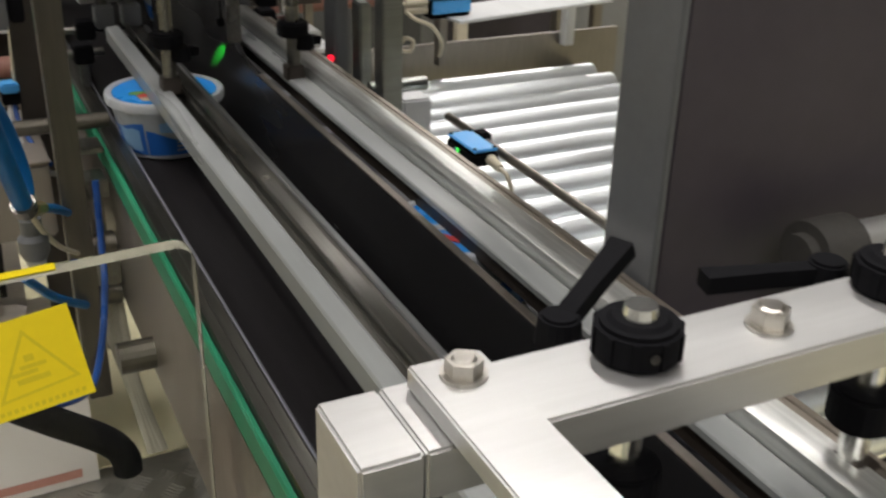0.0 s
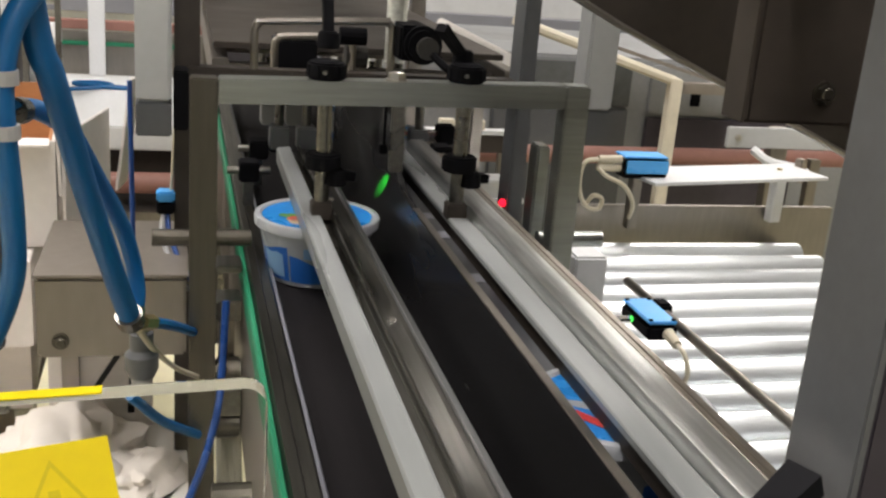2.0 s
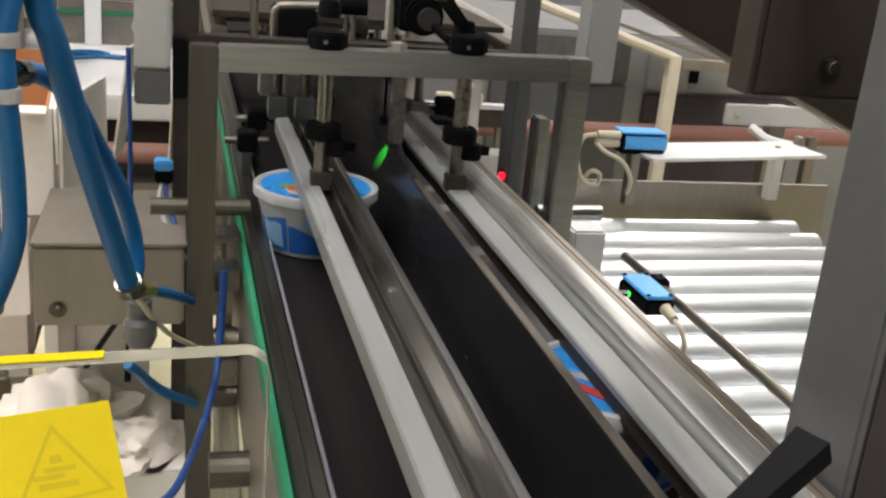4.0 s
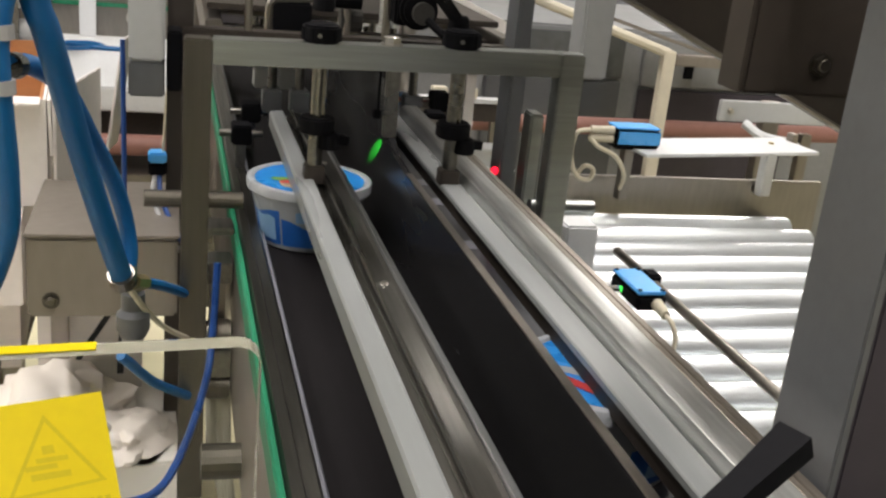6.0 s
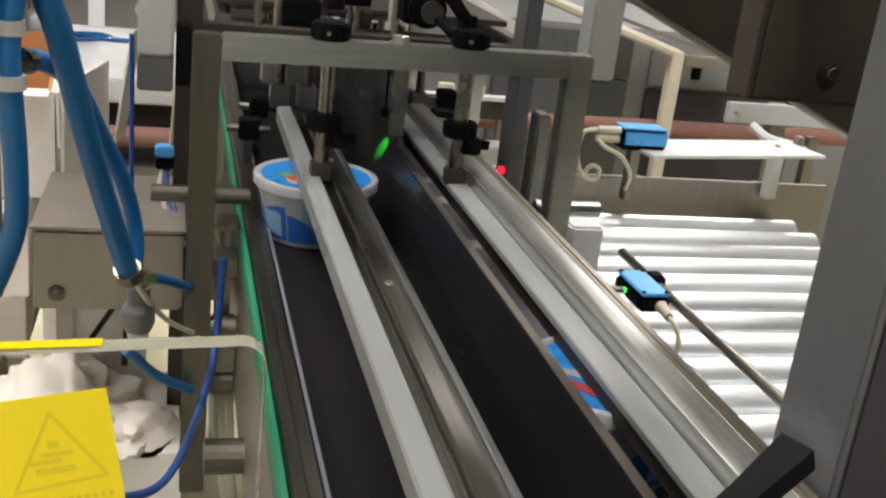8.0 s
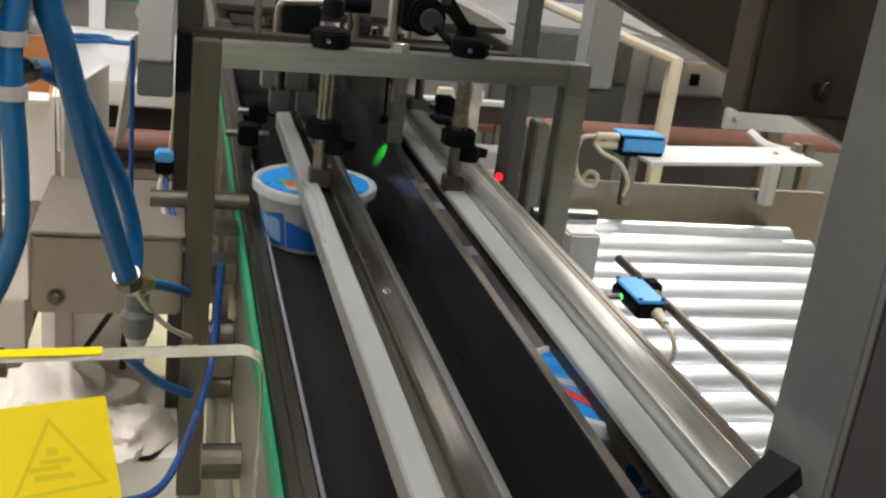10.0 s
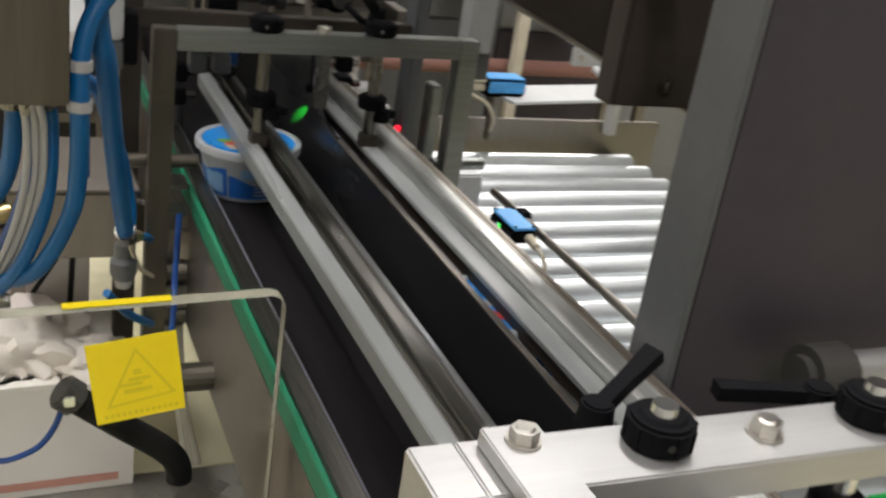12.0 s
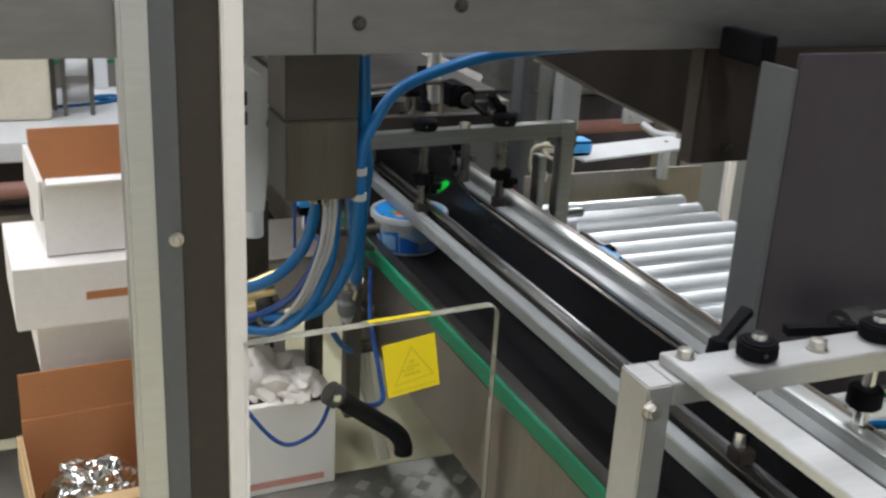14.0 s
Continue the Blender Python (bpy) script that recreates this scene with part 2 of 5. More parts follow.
def sweep(points, r, seg=10, n=10, smooth=True):
    """A round tube along a smooth curve."""
    path = spline(points, n) if smooth else [Vector(q) for q in points]
    bm = bmesh.new()
    rings = []
    up = Vector((0.13, 0.21, 0.97))
    for i, c in enumerate(path):
        d = (path[min(i + 1, len(path) - 1)] - path[max(i - 1, 0)]).normalized()
        side = d.cross(up)
        if side.length < 0.1:
            side = d.cross(Vector((1, 0, 0)))
        side.normalize()
        top = side.cross(d)
        up = top
        rings.append([bm.verts.new(c + r * (math.cos(a) * side + math.sin(a) * top)) for a in [2 * math.pi * k / seg for k in range(seg)]])
    for a, b in zip(rings, rings[1:]):
        for k in range(seg):
            bm.faces.new((a[k], a[(k + 1) % seg], b[(k + 1) % seg], b[k]))
    bm.faces.new(rings[0])
    bm.faces.new(rings[-1][::-1])
    return bm


def extrude_y(profile, y0, y1, steps=1):
    """A solid with the given (x, z) outline from y0 to y1."""
    bm = bmesh.new()
    rings = [[bm.verts.new((x, y0 + (y1 - y0) * k / steps, z)) for x, z in profile] for k in range(steps + 1)]
    n = len(profile)
    for a, b in zip(rings, rings[1:]):
        for k in range(n):
            bm.faces.new((a[k], a[(k + 1) % n], b[(k + 1) % n], b[k]))
    bm.faces.new(rings[0])
    bm.faces.new(rings[-1][::-1])
    return bm


def lathe(profile, seg=32):
    """A turned solid round the z axis from (radius, height) pairs."""
    bm = bmesh.new()
    rings = [[bm.verts.new((r * math.cos(2 * math.pi * k / seg), r * math.sin(2 * math.pi * k / seg), z)) for k in range(seg)] for r, z in profile]
    for a, b in zip(rings, rings[1:]):
        for k in range(seg):
            bm.faces.new((a[k], a[(k + 1) % seg], b[(k + 1) % seg], b[k]))
    bm.faces.new(rings[0])
    bm.faces.new(rings[-1])
    return bm


def hexbolt(parent, x, y, z, r=0.0075, h=0.006, axis="Z", mat=None):
    """A hexagon head on a washer; z is the face that it sits on."""
    bm = bmesh.new()
    d = {"Z": Vector((0, 0, 1)), "Y": Vector((0, -1, 0)), "X": Vector((-1, 0, 0))}[axis]
    c = Vector((x, y, z))
    add_cyl(bm, c, c + d * 0.0015, r * 1.25, seg=20)
    add_cyl(bm, c + d * 0.0015, c + d * (h + 0.0015), r, seg=6)
    add_cyl(bm, c + d * (h + 0.0015), c + d * (h + 0.0025), r * 0.7, r * 0.55, seg=16)
    return part("bolt", bm, mat or BOLT, parent)


# ---- the hall ----
def structure(name, bm, mat, label, category):
    return tagged(part(name, bm, mat), label, category, kind="structure")


structure("floor", box(-6, 7, -4, 9, -0.2, 0.0, 0), FLOOR, "cream painted concrete floor with worn stains", "floor")
structure("wall_north", box(-6, 7, 9, 9.2, 0, 4.2, 0), WALLP, "white insulated wall panels of the hall", "wall")
structure("wall_south", box(-6, 7, -4.2, -4, 0, 4.2, 0), WALLP, "white insulated wall panels of the hall", "wall")
structure("wall_west", box(-6.2, -6, -4.2, 9.2, 0, 4.2, 0), WALLP, "white insulated wall panels of the hall", "wall")
structure("wall_east", box(7, 7.2, -4.2, 9.2, 0, 4.2, 0), WALLP, "white insulated wall panels of the hall", "wall")
structure("ceiling", box(-6.2, 7.2, -4.2, 9.2, 4.2, 4.4, 0), CEIL, "unseen ceiling of the hall, kept dark grey to dim reflections", "ceiling")


def assumed_ceiling_lamp(x, y, z=3.6, power=60.0, length=1.5):
    t = thing("assumed_ceiling_lamp", "assumed fluorescent batten lamp below the ceiling, out of view", "lamp", "ceiling lamps", (x, y, z))
    part("housing", box(-0.09, 0.09, -length / 2, length / 2, 0.03, 0.09), LIGHTGREY, t)
    for s in (-0.045, 0.045):
        part("tube", cyl((s, -length / 2 + 0.03, 0.012), (s, length / 2 - 0.03, 0.012), 0.013, seg=12), TUBE_LIGHT, t)
    for s in (-0.5, 0.5):
        part("hanger", cyl((0, s, 0.09), (0, s, 4.2 - z), 0.004, seg=6), STEEL, t)
    ld = bpy.data.lights.new("lamp_light", "AREA")
    ld.shape, ld.size, ld.size_y, ld.energy, ld.color = "RECTANGLE", 0.2, length, power, (1.0, 0.955, 0.915)
    lo = new("lamp_light", ld)
    lo.location = (x, y, z - 0.02)
    return t


for lx, ly, lp in LAMPS:
    assumed_ceiling_lamp(lx, ly, power=lp)


# ---- double lane belt conveyor ----
Y0, Y1 = -1.3, 2.6
BELT_Z = 0.925


def conveyor():
    t = thing("belt_conveyor", "stainless double-lane belt conveyor with black belts and green strip", "conveyor")
    part("belt", box(0.0855, 0.209, Y0, Y1, BELT_Z - 0.006, BELT_Z, 0.001), BELT, t, "black rubber belt of the lane")
    part("belt", box(0.2165, 0.2985, Y0, Y1, BELT_Z - 0.006, BELT_Z, 0.001), BELT, t, "black rubber belt of the lane")
    part("edge_belt", box(0.2995, 0.3355, Y0, Y1, BELT_Z - 0.006, BELT_Z, 0.001), EDGEBELT, t, "dark grey edge belt of the lane")
    # three thin pale squares laid on the edge belt
    for y in (0.775, 0.935, 1.02):
        part("joint_plate", box(0.302, 0.333, y, y + 0.028, BELT_Z, BELT_Z + 0.0008, 0), PALE, t, "pale square patch on the edge belt")
    part("belt_bed", box(0.06, 0.362, Y0, Y1, BELT_Z - 0.03, BELT_Z - 0.007), SHEET, t)
    for s in (1, -1):
        mx = (lambda x: x) if s == 1 else (lambda x: 0.4215 - x)
        rail = part("side_rail", extrude_y([(mx(x), z) for x, z in ((0.058, 0.893), (0.058, 0.944), (0.0605, 0.9475), (0.068, 0.9475), (0.0695, 0.945),
                    (0.0780, 0.945), (0.0800, 0.943), (0.0800, 0.893))], Y0, Y1, 1), STEEL, t, "worn stainless side rail")
        part("wear_strip", extrude_y([(mx(x), z) for x, z in ((0.0805, 0.920), (0.0805, 0.937), (0.0815, 0.938), (0.0840, 0.938), (0.0850, 0.937), (0.0850, 0.920))],
             Y0, Y1), PALE, t)
        part("side_plate", box(min(mx(0.0525), mx(0.0575)), max(mx(0.0525), mx(0.0575)), Y0, Y1, 0.775, 0.922, 0.001), SHEET, t, "dull stainless side plate")
    part("slide_strip", extrude_y([(0.0520, 0.924), (0.0520, 0.945), (0.0535, 0.947), (0.0565, 0.947), (0.0575, 0.945), (0.0575, 0.924)], Y0, Y1), GREEN, t,
         "green plastic slide strip")
    for y in (-0.9, 1.70, 2.3):
        for x in (0.062, 0.325):
            part("leg", box(x, x + 0.033, y, y + 0.033, 0, 0.8945), STEEL, t)
    part("leg", box(0.325, 0.358, 0.35, 0.383, 0.5005, 0.8945), STEEL, t)
    for y in (-0.2, 0.567, 1.6):
        part("cross_shaft", cyl((0.018, y, 0.80), (0.056, y, 0.80), 0.016, seg=16), DARK_STEEL, t)
    return t


conveyor()


def divider():
    t = thing("lane_divider", "dark upright divider sheet between the two lanes", "divider")
    bm = bmesh.new()
    top = [(Y0, 1.028), (0.70, 1.028), (0.76, 1.032), (0.80, 1.048), (0.825, 1.075), (0.835, 1.095)]
    pts = top + [(1.25, 1.095), (1.25, 0.926), (Y0, 0.926)]
    a = [bm.verts.new((0.2095, y, z)) for y, z in pts]
    b = [bm.verts.new((0.2160, y, z)) for y, z in pts]
    bm.faces.new(a)
    bm.faces.new(b[::-1])
    for k in range(len(pts)):
        j = (k + 1) % len(pts)
        bm.faces.new((a[k], a[j], b[j], b[k]))
    part("sheet", bm, DIVIDER, t)
    part("edge_bead", box(0.2100, 0.2165, Y0, 0.70, 1.0284, 1.0300, 0.0005), SHEET, t)
    return t


divider()


def lane_guide(dx, label):
    """The guide over the lids of a lane: a white strip on a stainless channel."""
    t = thing("lane_guide", label, "guide rail", "lane guides")
    ya, yb = Y0, 1.035
    part("wear_strip", extrude_y([(dx + x, z) for x, z in ((0.0, 0.994), (0.0, 1.010), (0.0015, 1.012), (0.0145, 1.0135), (0.0168, 1.0125), (0.0172, 0.994))], ya, yb),
         GUIDE, t, "white plastic wear strip")
    part("channel", extrude_y([(dx + x, z) for x, z in ((0.0176, 0.992), (0.0176, 1.006), (0.0255, 1.0065), (0.0262, 1.013), (0.0272, 1.0145), (0.0290, 1.0145),
         (0.0300, 1.0115), (0.0440, 1.0085), (0.0478, 1.0085), (0.0480, 0.992))], ya, yb), STEEL, t)
    part("lip", extrude_y([(dx + x, z) for x, z in ((0.0483, 0.992), (0.0483, 1.0090), (0.0492, 1.0105), (0.0530, 1.0105), (0.0540, 1.0090), (0.0540, 0.992))], ya, yb), LIP, t)
    for y in (-0.95, -0.42, 0.10, 0.46, 0.80):
        part("screw", cyl((dx + 0.037, y, 1.0095), (dx + 0.037, y, 1.0118), 0.0032, 0.0026, seg=12), BOLT, t)
    return t


lane_guide(0.108, "white plastic guide on a stainless channel over the lids")


def outer_guide():
    t = thing("lane_guide", "white plastic guide beside a polished stainless rail", "guide rail", "lane guides")
    dx, ya, yb = 0.254, Y0, 1.05
    part("wear_strip", extrude_y([(dx + x, z) for x, z in ((0.0, 1.006), (0.0, 1.0105), (0.001, 1.0118), (0.0195, 1.012), (0.0215, 1.0105), (0.0215, 1.006))], ya, yb),
         GUIDE, t, "white plastic wear strip")
    part("carrier", box(dx + 0.004, dx + 0.0222, ya, yb, 0.990, 1.0058, 0.001), DARK, t, "dark carrier bar under the strip")
    part("rail", extrude_y([(dx + x, z) for x, z in ((0.0225, 0.988), (0.0225, 1.0185), (0.0235, 1.0215), (0.0262, 1.0235), (0.0300, 1.0242), (0.0440, 1.0238),
         (0.0452, 1.0225), (0.0455, 0.988))], ya, yb), SATIN, t, "worn satin stainless rail", smooth=True)
    part("flat_bar", extrude_y([(dx + x, z) for x, z in ((0.0465, 0.985), (0.0465, 1.0205), (0.0475, 1.0215), (0.0515, 1.0215), (0.0522, 1.0190), (0.0528, 1.0190), (0.0535, 1.0212),
         (0.0590, 1.0205), (0.0600, 1.0190), (0.0600, 0.985))], ya, yb), WORN, t, "worn brownish flat bar")
    return t


outer_guide()


# ---- gantries over the conveyor ----
def knob(parent, x, y, z, name="clamp_knob", stud=True):
    """A black clamp collar with a stud in it, standing on z."""
    bm = bmesh.new()
    add_cyl(bm, (x, y, z), (x, y, z + 0.0165), 0.0185, seg=28, bevel=0.002)
    add_cyl(bm, (x, y, z + 0.0165), (x, y, z + 0.0185), 0.0135, 0.0115, seg=24)
    k = part(name, bm, BLACK, parent, "black plastic clamp collar", smooth=True)
    for q in range(10):
        a = 2 * math.pi * q / 10
        part("rib", box(-0.0016, 0.0016, -0.0008, 0.0008, 0.002, 0.0145, 0.0003), BLACK, k).matrix_basis = Matrix.Translation((x, y, z)) @ Matrix.Rotation(a, 4, "Z") @ Matrix.Translation((0, 0.0186, 0))
    if stud:
        part("stud", cyl((x, y, z + 0.0185), (x, y, z + 0.0235), 0.0080, 0.0070, seg=18), BRIGHT, k)
    part("set_screw", cyl((x - 0.004, y - 0.0175, z + 0.008), (x - 0.0042, y - 0.0186, z + 0.008), 0.0022, seg=10), STEEL, k)
    return k


def lever(parent, a, b):
    """A black clamp lever from its hub at a to its tip at b."""
    a, b = Vector(a), Vector(b)
    d = (b - a).normalized()
    bm = bmesh.new()
    add_cyl(bm, a + Vector((0, 0, -0.009)), a + Vector((0, 0, 0.007)), 0.0115, 0.0095, seg=18, bevel=0.0015)
    side = d.cross(Vector((0, 0, 1))).normalized()
    up = side.cross(d)
    w0, w1, h = 0.0048, 0.0062, 0.0045
    ring = []
    for c, w in ((a, w0), (a.lerp(b, 0.5), w0), (b, w1)):
        ring.append([bm.verts.new(c + s * w * side + u * h * up) for s, u in ((-1, -1), (1, -1), (1, 1), (-1, 1))])
    for p, q in zip(ring, ring[1:]):
        for k in range(4):
            bm.faces.new((p[k], p[(k + 1) % 4], q[(k + 1) % 4], q[k]))
    bm.faces.new(ring[0])
    bm.faces.new(ring[-1])
    return part("lever", bm, BLACK, parent, "black clamp lever")


def gantry(x, y, top, depth, height, label):
    t = thing("gantry", label, "machine frame", "gantries over the conveyor", (x, y, 0))
    w, lean = (0.39, 0.018) if y > 0.5 else (0.40, 0.0)
    bm = box(0.026, w - 0.026, -depth / 2, depth / 2, top - height, top, 0.0012)
    for v in bm.verts:
        v.co.z += (v.co.x - w) * lean
    part("crossbar", bm, STEEL_X if y > 0.5 else ALU, t)
    for xs in (0.0, w - 0.0255):
        # far frame: the right post's lit face is put in as a lighter steel
        p = part("post", box(xs, xs + 0.0255, -depth / 2, depth / 2, 0.66, top - (w - xs) * lean, 0.0015), (DARK_STEEL if xs == 0 else STEEL_X) if y > 0.5 else ALU, t)
        part("fixing", box(xs + 0.0257 if xs == 0 else 0.3525 - x, 0.0515 - x if xs == 0 else xs - 0.0002, -0.01, 0.01, 0.80, 0.83), STEEL, p)
    return t


far = gantry(0.0, 0.7375, 1.15, 0.025, 0.0235, "stainless portal frame with clamp knobs standing over the lanes")
for kx in (0.126, 0.263):
    knob(far, kx, 0.0, 1.15 - (0.39 - kx) * 0.018, stud=False)
    rod = part("rod", cyl((kx, 0.0, 1.02), (kx, 0.0, 1.1245), 0.0074, seg=16), STEEL, far)
    bm = bmesh.new()
    add_cyl(bm, (kx, 0, 1.058), (kx, 0, 1.074), 0.0175, seg=24, bevel=0.002)
    part("lower_collar", bm, BLACK, rod, "black plastic clamp collar")
    part("rail_clamp", box(kx - 0.010, kx + 0.010, -0.010, 0.010, 1.008, 1.026), DARK, rod)
    lever(rod, (kx + 0.012, -0.004, 1.052), (kx + 0.030, 0.006, 1.050))
lever(far, (0.128, 0.012, 1.182), (0.127, 0.030, 1.240))
lever(far, (0.262, 0.014, 1.170), (0.232, -0.010, 1.200))
hexbolt(far, 0.194, 0, 1.1465, 0.009, 0.006)
part("hanger_bar", box(0.191, 0.205, -0.004, 0.004, 1.056, 1.1225), STEEL, far, "flat bar that holds the divider")
for xs, xe in ((-0.035, 0.06), (0.36, 0.433)):
    # rods follow their posts: shaded tone left, lit tone right
    part("cross_rod", cyl((xs, 0.0165, 0.982), (xe, 0.0165, 0.982), 0.0085, seg=16), DARK_STEEL if xs < 0 else STEEL_X, far)

near = gantry(0.017, -0.0575, 1.12, 0.046, 0.022, "brushed aluminium portal frame with black clamp knobs and bolts")
for kx in (0.134, 0.280):
    knob(near, kx, 0.004, 1.12)
    rod = part("rod", cyl((kx, 0.004, 1.00), (kx, 0.004, 1.098), 0.0075, seg=16), BRIGHT, near)
    part("lower_collar", cyl((kx, 0.004, 1.045), (kx, 0.004, 1.066), 0.0175, seg=24, bevel=0.002), BLACK, rod)
    part("rail_clamp", box(kx - 0.010, kx + 0.010, -0.008, 0.012, 1.008, 1.024), DARK, rod)
lever(near, (0.124, 0.047, 1.112), (0.169, 0.066, 1.136))
lever(near, (0.272, 0.036, 1.116), (0.208, 0.052, 1.116))
hexbolt(near, 0.202, 0.0, 1.12, 0.0085, 0.008)
hexbolt(near, 0.004, -0.023, 1.098, 0.0075, 0.006, "Y")
arm = part("arm", box(0.036, 0.068, -1.15, 0.018, 1.1205, 1.1305, 0.001), ALU, near, "flat aluminium arm bolted on the crossbar")
hexbolt(arm, 0.053, 0.003, 1.1305)
part("clamp_plate", box(0.345, 0.375, -0.035, 0.020, 1.1205, 1.127, 0.001), ALU, near)
hexbolt(near, 0.36, -0.002, 1.127, 0.007, 0.005)


# ---- roller conveyor ----
def roller_conveyor():
    t = thing("roller_conveyor", "zinc-plated roller conveyor with steel side channels", "conveyor")
    z = 0.745
    for k in range(-10, 11):
        y = 0.964 + 0.0735 * k
        if y < 1.42:
            r = part("roller", cyl((0.47, y, z), (1.12, y, z), 0.0255, seg=28, bevel=0.002), ROLLER, t, smooth=True)
    for x in (0.452, 1.126):
        part("side_channel", box(x, x + 0.012, 0.1, 1.5, 0.69, 0.785 if x < 1 else 0.742), STEEL, t)
    part("end_plate", box(0.66, 1.245, 1.50, 1.512, 0.71, 0.815), SHEET, t, "dull steel end plate")
    for y in (0.2, 1.2):
        for x in (0.455, 1.1):
            part("leg", box(x, x + 0.04, y, y + 0.04, 0, 0.69), STEEL, t)
    return t


roller_conveyor()


# ---- the grey machine to the side ----
def side_machine():
    t = thing("packing_machine", "dark grey sheet-metal packing machine with steel post and top beam", "machine")
    part("post", box(0.317, 0.3225, 0.147, 0.204, 0.0, 1.345, 0.001), GREY, t, "grey painted square post")
    part("panel", box(0.3228, 1.7, 0.147, 0.153, 0.93, 1.362, 0.001), PANEL, t, "dark grey painted panel")
    beam = part("beam", box(-0.62, 1.7, 0.285, 0.36, 1.345, 1.52, 0.002), BEAM, t, "wide stainless top beam")
    part("joint_plate", box(-0.18, -0.11, 0.278, 0.2845, 1.347, 1.52, 0.001), BEAM, beam)
    hexbolt(beam, -0.135, 0.278, 1.378, 0.006, 0.004, "Y", DARK)
    hexbolt(beam, -0.02, 0.285, 1.395, 0.006, 0.004, "Y", DARK)
    hexbolt(beam, 0.36, 0.285, 1.41, 0.006, 0.004, "Y", DARK)
    part("bracket", box(0.318, 0.338, 0.205, 0.2845, 1.338, 1.372, 0.002), BLACK, t)
    block = part("block", box(0.326, 0.42, 0.318, 0.336, 1.193, 1.345, 0.002), DARK, t, "dark bronze sheet block")
    hexbolt(block, 0.376, 0.318, 1.213, 0.006, 0.004, "Y", DARK_STEEL)
    part("fold", box(0.3235, 0.3257, 0.318, 0.345, 1.193, 1.345, 0.0008), DARK, block)
    bm = bmesh.new()
    out = [(0.12, 1.335), (0.36, 1.220), (0.62, 1.105), (0.80, 1.105), (1.6, 1.105), (1.6, 1.60), (0.12, 1.60)]
    a = [bm.verts.new((x, 0.60, z)) for x, z in out]
    b = [bm.verts.new((x, 0.615, z)) for x, z in out]
    bm.faces.new(a)
    bm.faces.new(b[::-1])
    for k in range(len(out)):
        j = (k + 1) % len(out)
        bm.faces.new((a[k], a[j], b[j], b[k]))
    chute = part("chute", bm, DARK, t, "dark bronze sloping chute sheet")
    part("chute_lip", sweep([(0.14, 0.598, 1.330), (0.36, 0.598, 1.2215), (0.62, 0.598, 1.107)], 0.003, 6, 4, False), SHEET, chute)
    part("chute_stay", box(0.45, 0.48, 0.36, 0.60, 1.36, 1.39), DARK, chute)
    return t


side_machine()


def bumper_tube():
    t = thing("bumper_tube", "bright aluminium tube with a black rubber end cap", "tube")
    part("tube", cyl((0.455, 0.105, 1.045), (1.5, 0.105, 1.045), 0.016, seg=24), ALU, t, smooth=True)
    part("end_cap", cyl((0.402, 0.105, 1.045), (0.4545, 0.105, 1.045), 0.024, seg=24, bevel=0.008), RUBBER, t, "rounded rubber end cap", smooth=True)
    part("support", box(1.0, 1.03, 0.115, 0.1475, 1.035, 1.055), ALU, t)
    return t


bumper_tube()


# ---- clear guard with sticker ----
def guard():
    t = thing("clear_guard", "clear acrylic guard sheet with rounded corner and polished edge", "guard panel")
    bm = bmesh.new()
    r = 0.012
    out = [(-0.262, 0.66), (0.037, 0.66)] + [(0.037 - r + r * math.cos(a), 1.0565 - r + r * math.sin(a)) for a in [math.pi / 2 * k / 6 for k in range(7)]] + [(-0.262, 1.043)]
    a = [bm.verts.new((x, 0.254, z)) for x, z in out]
    b = [bm.verts.new((x, 0.2675, z)) for x, z in out]
    bm.faces.new(a)
    bm.faces.new(b[::-1])
    for k in range(len(out)):
        j = (k + 1) % len(out)
        bm.faces.new((a[k], a[j], b[j], b[k]))
    sheet = part("sheet", bm, ACRYLIC, t)
    sheet.visible_shadow = False
    bm = bmesh.new()
    seq = out[1:]
    c0 = [bm.verts.new((x - (0.0006 if x > 0 else 0), 0.2543, z - 0.0006)) for x, z in seq]
    c1 = [bm.verts.new((x - (0.0006 if x > 0 else 0), 0.2672, z - 0.0006)) for x, z in seq]
    for k in range(len(seq) - 1):
        bm.faces.new((c0[k], c0[k + 1], c1[k + 1], c1[k]))
    part("edge", bm, EDGE, t, "frosted sawn edge")
    return t


guard()


